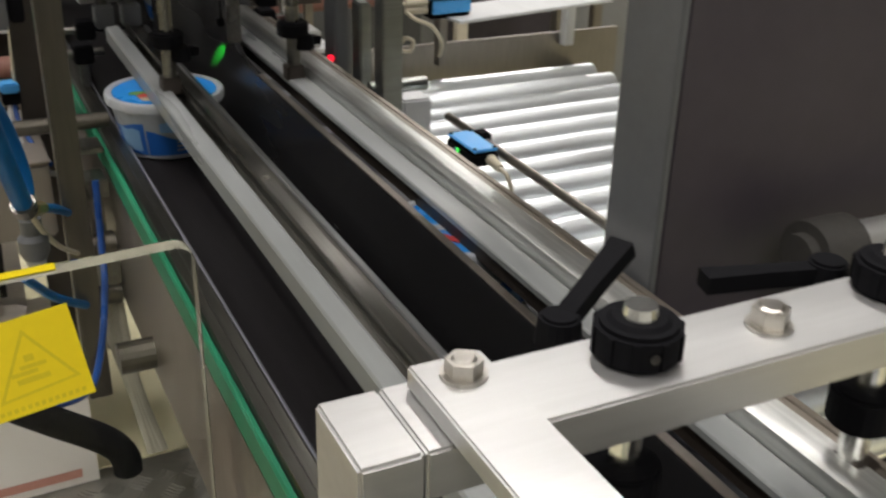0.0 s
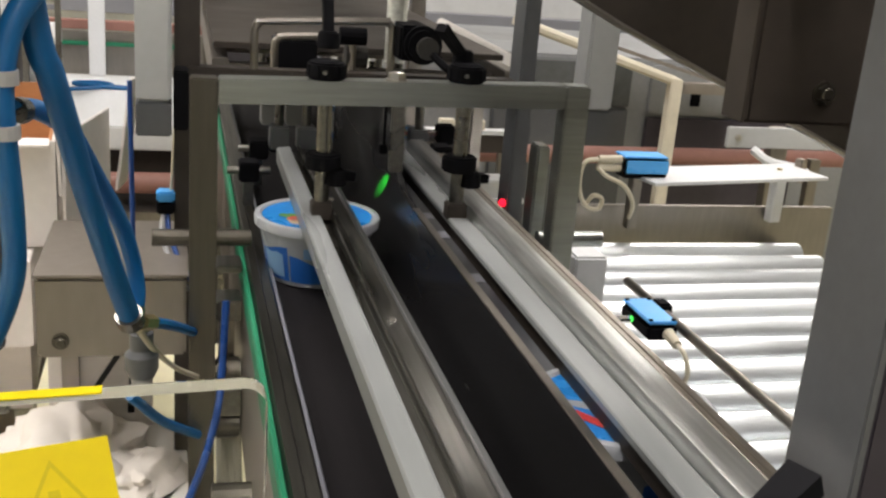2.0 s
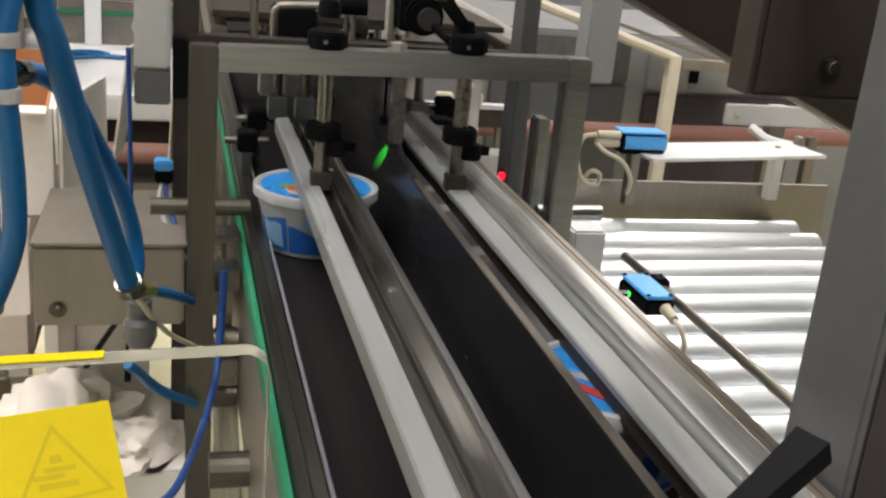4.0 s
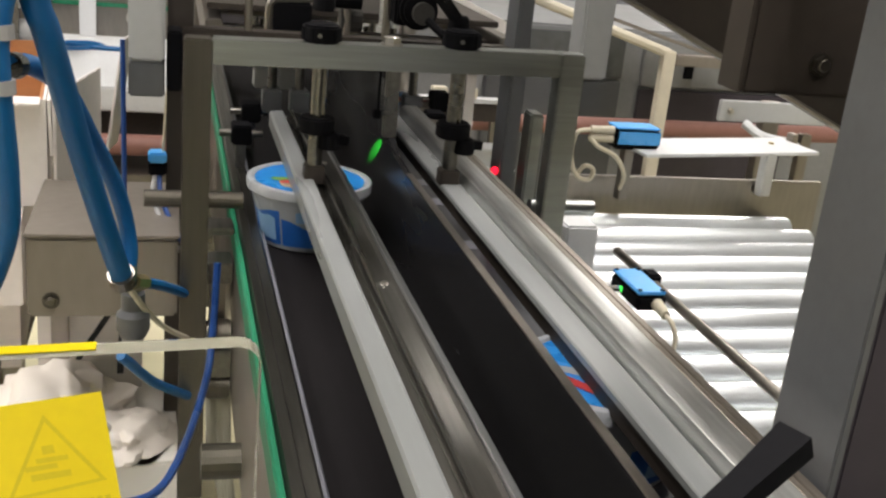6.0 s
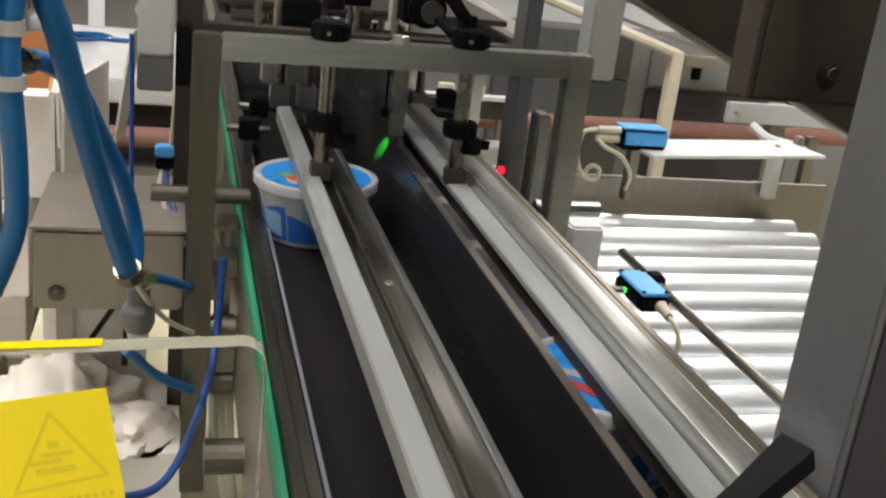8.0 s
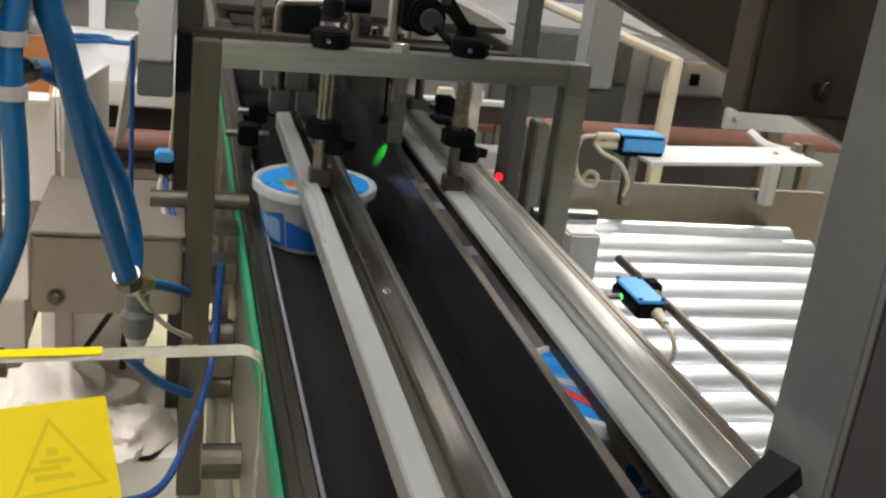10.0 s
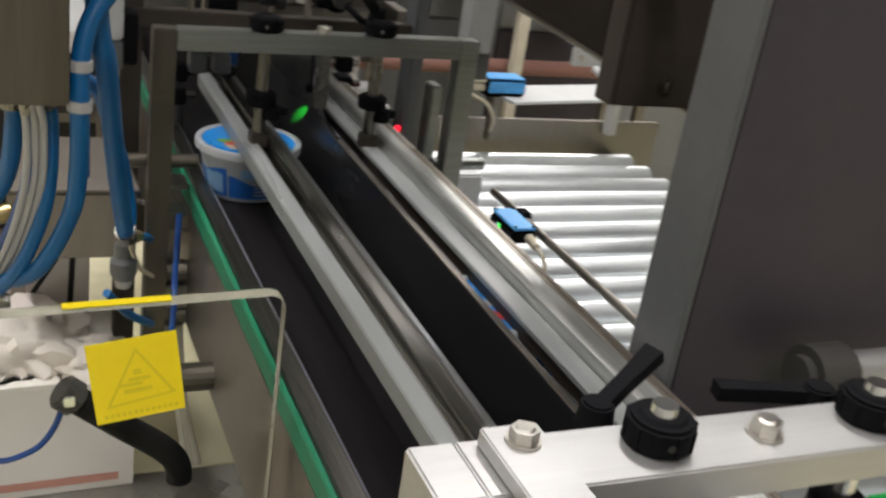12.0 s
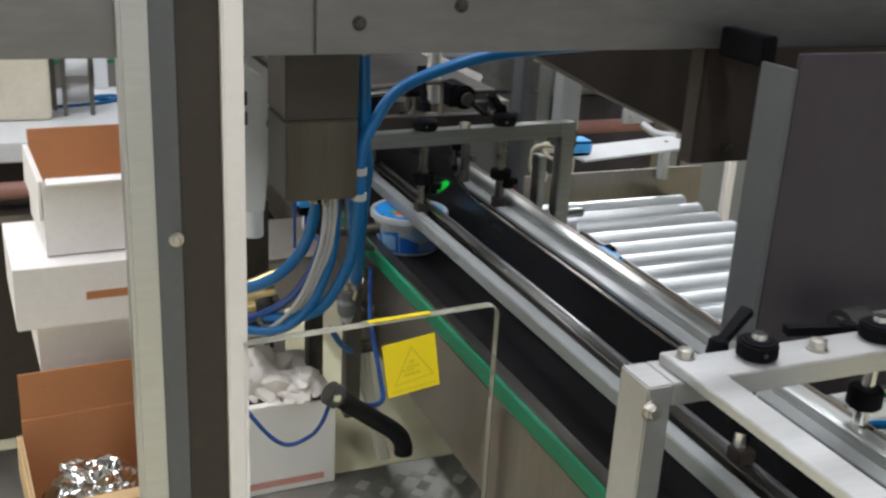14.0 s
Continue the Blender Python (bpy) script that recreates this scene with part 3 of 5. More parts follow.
def sticker():
    t = thing("warning_sticker", "yellow square warning sticker with faded triangle on the guard", "sticker")
    t.matrix_basis = pose(-0.071, 0.2535, 0.994, 90, 0, 0) @ pose(0, 0, 0, 0, 0, 8.5)
    w, h = 0.032, 0.034
    part("sheet", box(-w, w, -h, h, 0.0, 0.0004, 0), YELLOW, t)
    bm = bmesh.new()
    tri = [Vector((0.002, 0.026, 0)), Vector((-0.024, -0.022, 0)), Vector((0.027, -0.018, 0))]
    c = sum(tri, Vector()) / 3
    inn = [c + (p - c) * 0.86 for p in tri]
    for k in range(3):
        j = (k + 1) % 3
        bm.faces.new([bm.verts.new(p + Vector((0, 0, 0.0006))) for p in (tri[k], tri[j], inn[j], inn[k])])
    part("triangle", bm, YELLOW_DARK, t)
    bm = bmesh.new()
    for x0, x1, y0, y1 in ((-0.010, 0.010, -0.012, -0.008), (-0.012, 0.004, -0.006, -0.003), (-0.006, 0.010, -0.002, 0.001), (-0.002, 0.004, 0.003, 0.008)):
        bm.faces.new([bm.verts.new((x, y, 0.0006)) for x, y in ((x0, y0), (x1, y0), (x1, y1), (x0, y1))])
    part("symbol", bm, YELLOW_DARK, t)
    bm = bmesh.new()
    for k in range(13):
        x0 = -0.026 + 0.0042 * k
        bm.faces.new([bm.verts.new((x, y, 0.0006)) for x, y in ((x0, -0.0305), (x0 + 0.0026, -0.0302), (x0 + 0.0026, -0.0270), (x0, -0.0273))])
    part("caption", bm, YELLOW_DARK, t)
    # the sticker mirrored inside the acrylic edge, laid on as a yellow strip
    e = part("edge_strip", box(-0.122, -0.047, 0.2585, 0.2670, 0.0008, 0.0014, 0), YELLOW, t, "sticker's reflection in the guard edge, as a yellow strip")
    e.matrix_parent_inverse = t.matrix_basis.inverted()
    e.matrix_basis = pose(-0.085, 0, 1.0565 - 0.0452 * 0.122, 0, -2.585, 0) @ pose(0.085, 0, 0)
    return t


sticker()


# ---- near upright door post ----
def door_post():
    t = thing("door_post", "aluminium profile door post with cream edge strip and bolt", "post")
    part("profile", box(-0.374, -0.3455, 0.262, 0.30, 0.0, 1.9, 0.004), ALU, t, "rounded aluminium profile")
    part("web", box(-0.3452, -0.3212, 0.266, 0.30, 0.0, 1.9, 0.001), GREY, t, "blue-grey profile web")
    part("side_strip", box(-0.321, -0.2785, 0.272, 0.31, 0.0, 1.9, 0.001), DARK, t)
    part("edge_strip", box(-0.2782, -0.2565, 0.262, 0.31, 0.0, 1.9, 0.002), CARTON, t, "cream edge strip")
    hexbolt(t, -0.327, 0.266, 1.165, 0.006, 0.004, "Y")
    return t


door_post()


# ---- valve box and hoses ----
def valve_box():
    t = thing("valve_box", "grey metal valve box hung under the beam", "box")
    part("body", box(-0.195, -0.112, 0.343, 0.43, 1.17, 1.262, 0.002), DARK_STEEL, t)
    part("lid", box(-0.195, -0.112, 0.343, 0.43, 1.263, 1.344, 0.002), DARK, t)
    return t


valve_box()


# ---- hoses ----
def hose(name, pts, r, mat, label, category="hose", group="air hoses", seg=10):
    ob = part(name, sweep(pts, r, seg, 8), mat, smooth=True)
    return tagged(ob, label, category, group)


def air_hose(pts, r, label, mat=None):
    """A hose with a crimped ferrule at each end."""
    t = thing("air_hose", label, "hose", "air hoses")
    part("tube", sweep(pts, r, 12, 8), mat or HOSE, t, smooth=True)
    for a, b in ((pts[0], pts[1]), (pts[-1], pts[-2])):
        a, b = Vector(a), Vector(b)
        d = (b - a).normalized()
        part("ferrule", cyl(a, a + d * 0.014, r * 1.25, seg=14, bevel=0.001), STEEL, t)
    return t


LOOP = [(-0.089, 0.39, 1.224), (-0.082, 0.4, 1.192), (-0.076, 0.425, 1.154), (-0.07, 0.45, 1.115), (-0.063, 0.48, 1.072), (-0.053, 0.515, 1.018), (-0.045, 0.544, 0.977)]
RISE = [(-0.045, 0.544, 0.977), (-0.041, 0.553, 0.996), (-0.044, 0.555, 1.024), (-0.052, 0.54, 1.06), (-0.066, 0.505, 1.104), (-0.080, 0.47, 1.145), (-0.096, 0.44, 1.164), (-0.104, 0.405, 1.1695)]
air_hose([(-0.100, 0.37, 1.345)] + LOOP, 0.0085, "thick blue air hose hanging in a loop")
air_hose(RISE, 0.0065, "blue air hose rising from the loop to the valve box")
air_hose([(-0.19, 0.50, 0.962), (-0.160, 0.44, 0.985), (-0.131, 0.41, 1.010), (-0.108, 0.39, 1.065), (-0.103, 0.375, 1.11), (-0.1035, 0.362, 1.165), (-0.1035, 0.364, 1.195),
          (-0.097, 0.37, 1.225), (-0.080, 0.38, 1.250), (-0.047, 0.39, 1.285), (0.025, 0.40, 1.310), (0.10, 0.41, 1.322), (0.225, 0.42, 1.328), (0.36, 0.42, 1.332), (0.40, 0.41, 1.345)],
         0.0072, "blue air hose with cable ties arching up to the top beam")
air_hose([(-0.128, 0.385, 1.169), (-0.122, 0.39, 1.141), (-0.126, 0.40, 1.07), (-0.150, 0.42, 1.00), (-0.185, 0.46, 0.96), (-0.24, 0.52, 0.95)], 0.0060,
         "bright blue air hose curving down from the valve box")
air_hose([(-0.150, 0.385, 1.169), (-0.148, 0.39, 1.143), (-0.156, 0.42, 1.083), (-0.185, 0.45, 1.037), (-0.225, 0.50, 1.005), (-0.28, 0.55, 0.99)], 0.0072,
         "blue air hose sweeping away under the valve box")
air_hose([(-0.140, 0.370, 1.169), (-0.136, 0.38, 1.142), (-0.140, 0.40, 1.084), (-0.160, 0.44, 1.017), (-0.195, 0.50, 0.965), (-0.25, 0.55, 0.94)], 0.0055,
         "dark blue hose in the bundle under the valve box", HOSE_DARK)
air_hose([(-0.19, 0.44, 1.24), (-0.165, 0.45, 1.225), (-0.14, 0.46, 1.20), (-0.115, 0.47, 1.18)], 0.006, "short blue hose behind the valve box", HOSE_DARK)
for k in range(3):
    d = 0.006 * k
    hose("grey_cable", [(-0.132 - d, 0.36 + d, 1.169), (-0.128 - d, 0.375, 1.142), (-0.130 - d, 0.395, 1.084), (-0.150 - d, 0.43, 1.005), (-0.182 - d, 0.48, 0.950), (-0.23, 0.55, 0.93 - d)],
         0.0030, HOSE_GREY, "grey cable in the bundle under the valve box", "cable", "grey cables", 8)


def strap(x, y, z, r):
    t = part("cable_tie", lathe([(r, -0.004), (r + 0.0016, -0.004), (r + 0.0016, 0.004), (r, 0.004)], 16), HOSE_GREY)
    t.location = (x, y, z)
    return tagged(t, "grey plastic cable tie round the hoses", "cable tie", "cable ties")


strap(-0.1035, 0.364, 1.196, 0.0076)
strap(-0.1035, 0.362, 1.166, 0.0076)


def clip_plate():
    t = thing("valve_plate", "light grey slotted plate behind the valve box", "plate")
    bm = bmesh.new()
    out = [(-0.262, 1.12), (-0.190, 1.12), (-0.178, 1.255), (-0.195, 1.29), (-0.262, 1.335)]
    a = [bm.verts.new((x, 0.472, z)) for x, z in out]
    b = [bm.verts.new((x, 0.478, z)) for x, z in out]
    bm.faces.new(a)
    bm.faces.new(b[::-1])
    for k in range(len(out)):
        j = (k + 1) % len(out)
        bm.faces.new((a[k], a[j], b[j], b[k]))
    part("plate", bm, LIGHTGREY, t)
    for z in (1.262, 1.238):
        part("slot", box(-0.219, -0.210, 0.4705, 0.4716, z - 0.008, z + 0.008, 0), INK, t)
    part("hanger", box(-0.262, -0.245, 0.4785, 0.49, 1.12, 1.60), SHEET, t)
    return t


clip_plate()


# ---- fittings on the gantry's outer side ----
def push_fitting():
    t = thing("hose_fitting", "brass push-in fitting with thin blue tube beside the frame", "fitting")
    part("nut", cyl((-0.038, 0.55, 0.975), (-0.03, 0.57, 0.967), 0.0065, seg=6), BRASS, t)
    part("tube", sweep([(-0.03, 0.57, 0.967), (-0.013, 0.63, 0.939), (0.004, 0.72, 0.896)], 0.0045, 8, 6), HOSE, t)
    return t


push_fitting()
hose("cream_cable", [(-0.04, 0.555, 0.966), (-0.029, 0.6, 0.929), (-0.013, 0.66, 0.886), (0.008, 0.72, 0.848)], 0.0026, CABLE, "thin cream cable bending to the frame post", "cable", "cream cables", 8)
hose("air_hose", [(-0.052, 0.642, 0.868), (-0.045, 0.65, 0.857), (-0.023, 0.68, 0.821), (0.009, 0.722, 0.784)], 0.0048, HOSE, "short blue hose running to the frame post")
hose("dark_hose", [(0.035, 0.715, 0.93), (0.031, 0.70, 0.858), (0.024, 0.66, 0.830), (0.004, 0.57, 0.815), (-0.02, 0.49, 0.82), (-0.06, 0.452, 0.838), (-0.094, 0.45, 0.858)], 0.0036, HOSE_DARK,
     "thin dark blue hose hanging behind the guard", "hose", "air hoses", 8)


def regulator():
    t = thing("air_regulator", "grey air regulator with brass pipes and clear bowl", "regulator", at=(-0.04, 0.6, 0.905))
    t.scale = (0.82, 0.82, 0.82)
    part("body", lathe([(0.0, 0.0), (0.013, 0.001), (0.017, 0.01), (0.017, 0.026), (0.012, 0.032), (0.012, 0.05), (0.0, 0.052)], 20), GREY, t, smooth=True)
    part("collar", lathe([(0.0, 0.052), (0.009, 0.052), (0.009, 0.066), (0.0, 0.066)], 12), SHEET, t)
    part("bowl", lathe([(0.0, -0.012), (0.009, -0.011), (0.011, -0.006), (0.011, 0.0), (0.0, 0.0)], 16), HOSE_GREY, t, smooth=True)
    return t


regulator()


def pipe_cluster():
    t = thing("pipe_cluster", "tangled brass and steel pipe fittings beside the conveyor", "pipes")
    for k, (a, b, r, mt) in enumerate((((-0.26, 0.56, 0.97), (-0.17, 0.56, 0.985), 0.012, BRASS), ((-0.26, 0.58, 0.935), (-0.15, 0.58, 0.945), 0.010, BRASS),
                                       ((-0.25, 0.60, 0.88), (-0.25, 0.60, 1.02), 0.014, RUBBER), ((-0.19, 0.60, 0.86), (-0.19, 0.60, 1.0), 0.009, SHEET),
                                       ((-0.22, 0.57, 0.90), (-0.14, 0.62, 0.91), 0.016, DARK), ((-0.28, 0.62, 0.86), (-0.12, 0.62, 0.875), 0.008, STEEL))):
        part("pipe", cyl(a, b, r, seg=14, bevel=0.001), mt, t, smooth=True)
    for a, b, r, mt in (((-0.175, 0.555, 0.982), (-0.118, 0.56, 1.0), 0.009, BRASS), ((-0.18, 0.57, 0.962), (-0.125, 0.565, 0.972), 0.007, BRASS),
                        ((-0.148, 0.59, 1.045), (-0.148, 0.59, 1.125), 0.013, WHITE), ((-0.16, 0.60, 0.92), (-0.122, 0.575, 0.955), 0.012, RUBBER),
                        ((-0.172, 0.61, 0.90), (-0.172, 0.61, 1.06), 0.008, STEEL)):
        part("pipe", cyl(a, b, r, seg=14, bevel=0.001), mt, t, smooth=True)
    part("manifold", box(-0.20, -0.122, 0.612, 0.64, 0.955, 1.09, 0.003), DARK, t, "dark valve manifold block")
    part("bracket", box(-0.285, -0.262, 0.625, 0.635, 0.3005, 1.0), SHEET, t)
    t.location.x = -0.03
    return t


pipe_cluster()


def side_brackets():
    t = thing("conveyor_brackets", "stainless guide brackets with round spacers on the conveyor side", "bracket")
    for z0, z1 in ((0.893, 0.915), (0.945, 0.952)):
        part("plate", box(0.027, 0.052, 0.752, 0.79, z0, z1), STEEL, t)
    for z in (0.784, 0.842):
        part("spacer", cyl((0.0265, 0.745, z), (0.0515, 0.745, z), 0.015, seg=20, bevel=0.002), DARK_STEEL, t, smooth=True)
    part("upright", box(0.030, 0.046, 0.76, 0.78, 0.70, 0.893), SHEET, t)
    return t


side_brackets()
for k in range(3):
    hose("grey_cable", [(0.034 + 0.007 * k, 0.77, 0.78), (0.036 + 0.007 * k, 0.755, 0.72), (0.048 + 0.003 * k, 0.73, 0.66), (0.060 + 0.006 * k, 0.71, 0.58)], 0.0062, CLEARHOSE,
         "grey cable running down the conveyor side", "cable", "grey cables", 8)


# ---- posts and covers behind the far gantry ----
def cover(x0, x1, y, z0, label):
    t = thing("actuator_cover", label, "cover", "actuator covers")
    part("housing", box(x0, x1, y, y + 0.04, z0 + 0.036, 1.75, 0.003), LIGHTGREY, t)
    part("end_block", box(x0, x1, y, y + 0.04, z0, z0 + 0.0355, 0.002), GREY, t, "darker grey end block")
    return t


cover(-0.053, -0.017, 0.846, 1.062, "tall light grey actuator cover with darker end block")
cover(0.438, 0.474, 0.863, 1.066, "tall light grey actuator cover beside the frame")


def lift_frame():
    t = thing("lift_frame", "grey steel lift frame with bent tube guards and black motor", "machine frame")
    part("post", box(0.3670, 0.3850, 0.885, 0.928, 0.62, 1.7505, 0.002), GREY, t)
    part("short_post", box(0.3670, 0.3820, 0.800, 0.828, 0.62, 1.072, 0.002), STEEL_X, t)
    part("rear_bar", box(0.0, 0.3668, 0.895, 0.92, 1.105, 1.128, 0.0015), DARK, t)
    part("post", box(-0.015, 0.012, 0.90, 0.93, 0.62, 1.75, 0.002), DARK, t)
    part("black_block", box(-0.0155, 0.0, 0.85, 0.89, 1.068, 1.13, 0.002), BLACK, t)
    part("tube_guard", sweep([(0.069, 0.90, 1.128), (0.069, 0.90, 1.168), (0.073, 0.90, 1.176), (0.081, 0.90, 1.180), (0.205, 0.90, 1.186), (0.214, 0.90, 1.184), (0.219, 0.90, 1.176), (0.219, 0.90, 1.128)],
         0.0045, 8, 4), SHEET, t)
    part("tube_guard", sweep([(0.094, 0.94, 1.12), (0.094, 0.94, 1.150), (0.098, 0.94, 1.157), (0.106, 0.94, 1.160), (0.170, 0.94, 1.163), (0.178, 0.94, 1.160), (0.182, 0.94, 1.15), (0.182, 0.94, 1.12)],
         0.0045, 8, 4), SHEET, t)
    part("mid_post", cyl((0.243, 1.0, 1.129), (0.243, 1.0, 1.7505), 0.0125, seg=20), SATIN, t, smooth=True)
    m = part("motor", cyl((0.247, 0.86, 1.166), (0.247, 0.93, 1.166), 0.021, seg=24, bevel=0.004), BLACK, t, "black round motor", smooth=True)
    part("motor_box", box(0.222, 0.246, 0.87, 0.92, 1.148, 1.186, 0.003), BLACK, m)
    part("motor_face", cyl((0.250, 0.852, 1.164), (0.250, 0.8595, 1.164), 0.012, seg=20), RUBBER, m)
    part("cable", sweep([(0.255, 0.85, 1.158), (0.268, 0.83, 1.146), (0.282, 0.84, 1.142), (0.30, 0.88, 1.14)], 0.0045, 8, 6), BLACK, m)
    part("block", box(0.10, 0.15, 1.0, 1.06, 1.10, 1.15, 0.003), BLACK, t)
    part("valve", cyl((0.165, 0.93, 1.165), (0.195, 0.93, 1.165), 0.010, seg=12), BLACK, t)
    part("valve", cyl((0.175, 0.95, 1.14), (0.20, 0.95, 1.14), 0.013, seg=12), RUBBER, t)
    for k in range(4):
        y = 1.08 + 0.16 * k
        part("crossbar", box(0.03, 0.40, y, y + 0.018, 1.09 + 0.01 * (k % 2), 1.108 + 0.01 * (k % 2)), SHEET, t)
        for x in (0.115, 0.15, 0.262, 0.30):
            part("grip_rod", cyl((x, y + 0.009, 1.02), (x, y + 0.009, 1.095), 0.006, seg=10), STEEL, t)
            part("gripper", box(x - 0.012, x + 0.012, y - 0.006, y + 0.024, 1.0, 1.03, 0.002), GREY if k == 0 or (k + int(x * 100)) % 2 else LIGHTGREY, t)
    # added plate that darkens the tunnel behind the gantry
    part("shade_plate", box(0.03, 0.395, 1.045, 1.92, 1.1305, 1.138, 0.001), DARK, t, "dark sheet added over the lanes to block top light")
    # added above the view to keep overhead lamp light off the belts
    part("shade_sheet", box(-0.08, 0.50, 0.84, 1.95, 1.751, 1.80), GREY, t, "unseen grey sheet added to shade the lanes")
    for x in (0.028, 0.395):
        part("side_beam", box(x, x + 0.02, 1.03, 1.9, 1.075, 1.12), SHEET, t)
        part("post", box(x, x + 0.025, 1.62, 1.65, 0.62, 1.6), SHEET, t)
    return t


lift_frame()


def guide_clamp_row():
    t = thing("guide_clamps", "dark clamp blocks along the far end of the guides", "clamp")
    for x, y, z in ((0.072, 1.00, 0.995), (0.09, 1.10, 1.0), (0.31, 1.0, 1.02), (0.335, 1.08, 1.03)):
        part("block", box(x - 0.012, x + 0.012, y - 0.015, y + 0.015, z - 0.016, z + 0.008, 0.002), BLACK, t)
        part("pin", cyl((x - 0.026, y, z - 0.004), (x + 0.026, y, z - 0.004), 0.005, seg=10), STEEL, t)
        part("stem", box(x - 0.006, x + 0.006, y - 0.006, y + 0.006, 0.9478, z - 0.016), STEEL, t)
    return t


guide_clamp_row()


# ---- small sensor on a stem beside the left cover ----
def stem_sensor():
    t = thing("stem_sensor", "small blue and black sensor on a thin stem with cables", "sensor", "light sensors")
    b = part("housing", box(-0.034, -0.014, 0.895, 0.915, 0.964, 0.978, 0.002), BLACK, t)
    part("cover", box(-0.034, -0.014, 0.893, 0.915, 0.9785, 0.99, 0.002), SENSOR, b, "blue sensor cap")
    part("stem", cyl((-0.018, 0.905, 0.99), (-0.014, 0.905, 1.062), 0.0018, seg=8), CABLE, t)
    part("cable", sweep([(-0.026, 0.90, 0.964), (-0.028, 0.885, 0.945), (-0.018, 0.86, 0.92), (-0.004, 0.83, 0.905), (0.006, 0.80, 0.91)], 0.003, 8, 6), HOSE_GREY, t)
    part("cable", sweep([(-0.022, 0.90, 0.964), (-0.02, 0.885, 0.945), (-0.01, 0.86, 0.925), (0.002, 0.82, 0.915)], 0.003, 8, 6), HOSE_DARK, t)
    return t


stem_sensor()
hose("thin_rod", [(-0.058, 0.84, 1.12), (-0.057, 0.84, 1.02), (-0.056, 0.84, 0.925)], 0.0026, HOSE_DARK, "thin dark blue tube hanging beside the cover", "tube", "air hoses", 8)


# ---- sensors over the rollers ----
def roller_sensor():
    t = thing("light_sensor", "sky blue light sensor clamped on a steel rod", "sensor", "light sensors")
    h = part("housing", box(0.545, 0.585, 0.832, 0.918, 0.826, 0.846, 0.004), BLACK, t, "black sensor housing")
    part("cover", box(0.546, 0.584, 0.834, 0.917, 0.8465, 0.851, 0.0015), SENSOR, h, "sky blue cover")
    for sx in (0.550, 0.580):
        for sy in (0.839, 0.912):
            part("screw", cyl((sx, sy, 0.851), (sx, sy, 0.8525), 0.0028, seg=10), BLACK, h)
    part("indicator", box(0.5435, 0.5448, 0.878, 0.884, 0.834, 0.840, 0), LAMP_GREEN, h, "green indicator lamp")
    part("clamp", box(0.5855, 0.606, 0.892, 0.918, 0.824, 0.851, 0.003), BLACK, t)
    part("plug", cyl((0.572, 0.832, 0.836), (0.572, 0.806, 0.832), 0.008, 0.006, seg=12), CABLE, t)
    part("cable", sweep([(0.572, 0.806, 0.832), (0.575, 0.79, 0.826), (0.578, 0.782, 0.805), (0.572, 0.785, 0.775)], 0.003, 8, 6), CABLE, t)
    part("rod", cyl((0.597, 0.25, 0.833), (0.597, 1.018, 0.838), 0.0065, seg=14), SHEET, t, "dull steel rod", smooth=True)
    part("rod_foot", box(0.588, 0.606, 0.27, 0.29, 0.60, 0.833), SHEET, t)
    part("side_arm", cyl((0.46, 0.885, 0.834), (0.545, 0.885, 0.834), 0.006, seg=12), BRIGHT, t)
    return t


roller_sensor()


def far_sensor():
    t = thing("light_sensor", "sky blue light sensor with cream cable on a white bar", "sensor", "light sensors")
    h = part("housing", box(0.732, 0.814, 1.373, 1.42, 0.897, 0.932, 0.004), BLACK, t, "black sensor housing")
    part("cover", box(0.7325, 0.8135, 1.368, 1.3725, 0.906, 0.932, 0.003), SENSOR, h, "sky blue cover")
    part("cover_top", box(0.7325, 0.8135, 1.373, 1.42, 0.9325, 0.936, 0.001), SENSOR, h)
    for z in (0.927, 0.913):
        part("plug", cyl((0.7318, 1.39, z), (0.69, 1.39, z), 0.008, 0.007, seg=12), CABLE, t)
    part("cable", sweep([(0.69, 1.39, 0.927), (0.665, 1.39, 0.92), (0.66, 1.39, 0.88), (0.675, 1.39, 0.845), (0.70, 1.39, 0.838), (0.705, 1.39, 0.856), (0.688, 1.39, 0.862), (0.678, 1.40, 0.84)], 0.004, 8, 6), CABLE, t)
    part("cable", sweep([(0.69, 1.39, 0.913), (0.70, 1.37, 0.902), (0.735, 1.37, 0.885), (0.76, 1.38, 0.85), (0.765, 1.40, 0.82)], 0.004, 8, 6), CABLE, t)
    return t


far_sensor()


def white_bar():
    t = thing("mounting_bar", "white flat mounting bar with brackets over the roller conveyor", "bar", at=(0.80, 1.425, 0.0))
    t.rotation_euler = (0, 0, radians(10))
    part("bar", box(-0.04, 0.345, -0.085, 0.028, 0.894, 0.90, 0.001), WHITE, t)
    part("screw", cyl((0.285, -0.02, 0.90), (0.285, -0.02, 0.903), 0.005, seg=10), BRASS, t)
    part("stand", box(0.30, 0.325, -0.002, 0.018, 0.79, 0.8938), WHITE, t)
    part("stand", box(-0.02, 0.0, 0.008, 0.026, 0.79, 0.8938), SHEET, t)
    part("clip", box(0.3455, 0.360, -0.01, 0.01, 0.87, 0.915, 0.002), WORN, t)
    return t


white_bar()


def white_box():
    t = thing("junction_box", "small white junction box beside the rollers", "box")
    part("body", box(0.452, 0.494, 0.862, 0.945, 0.862, 0.925, 0.003), WHITE, t)
    part("stand", box(0.462, 0.484, 0.89, 0.915, 0.785, 0.862), SHEET, t)
    return t


white_box()


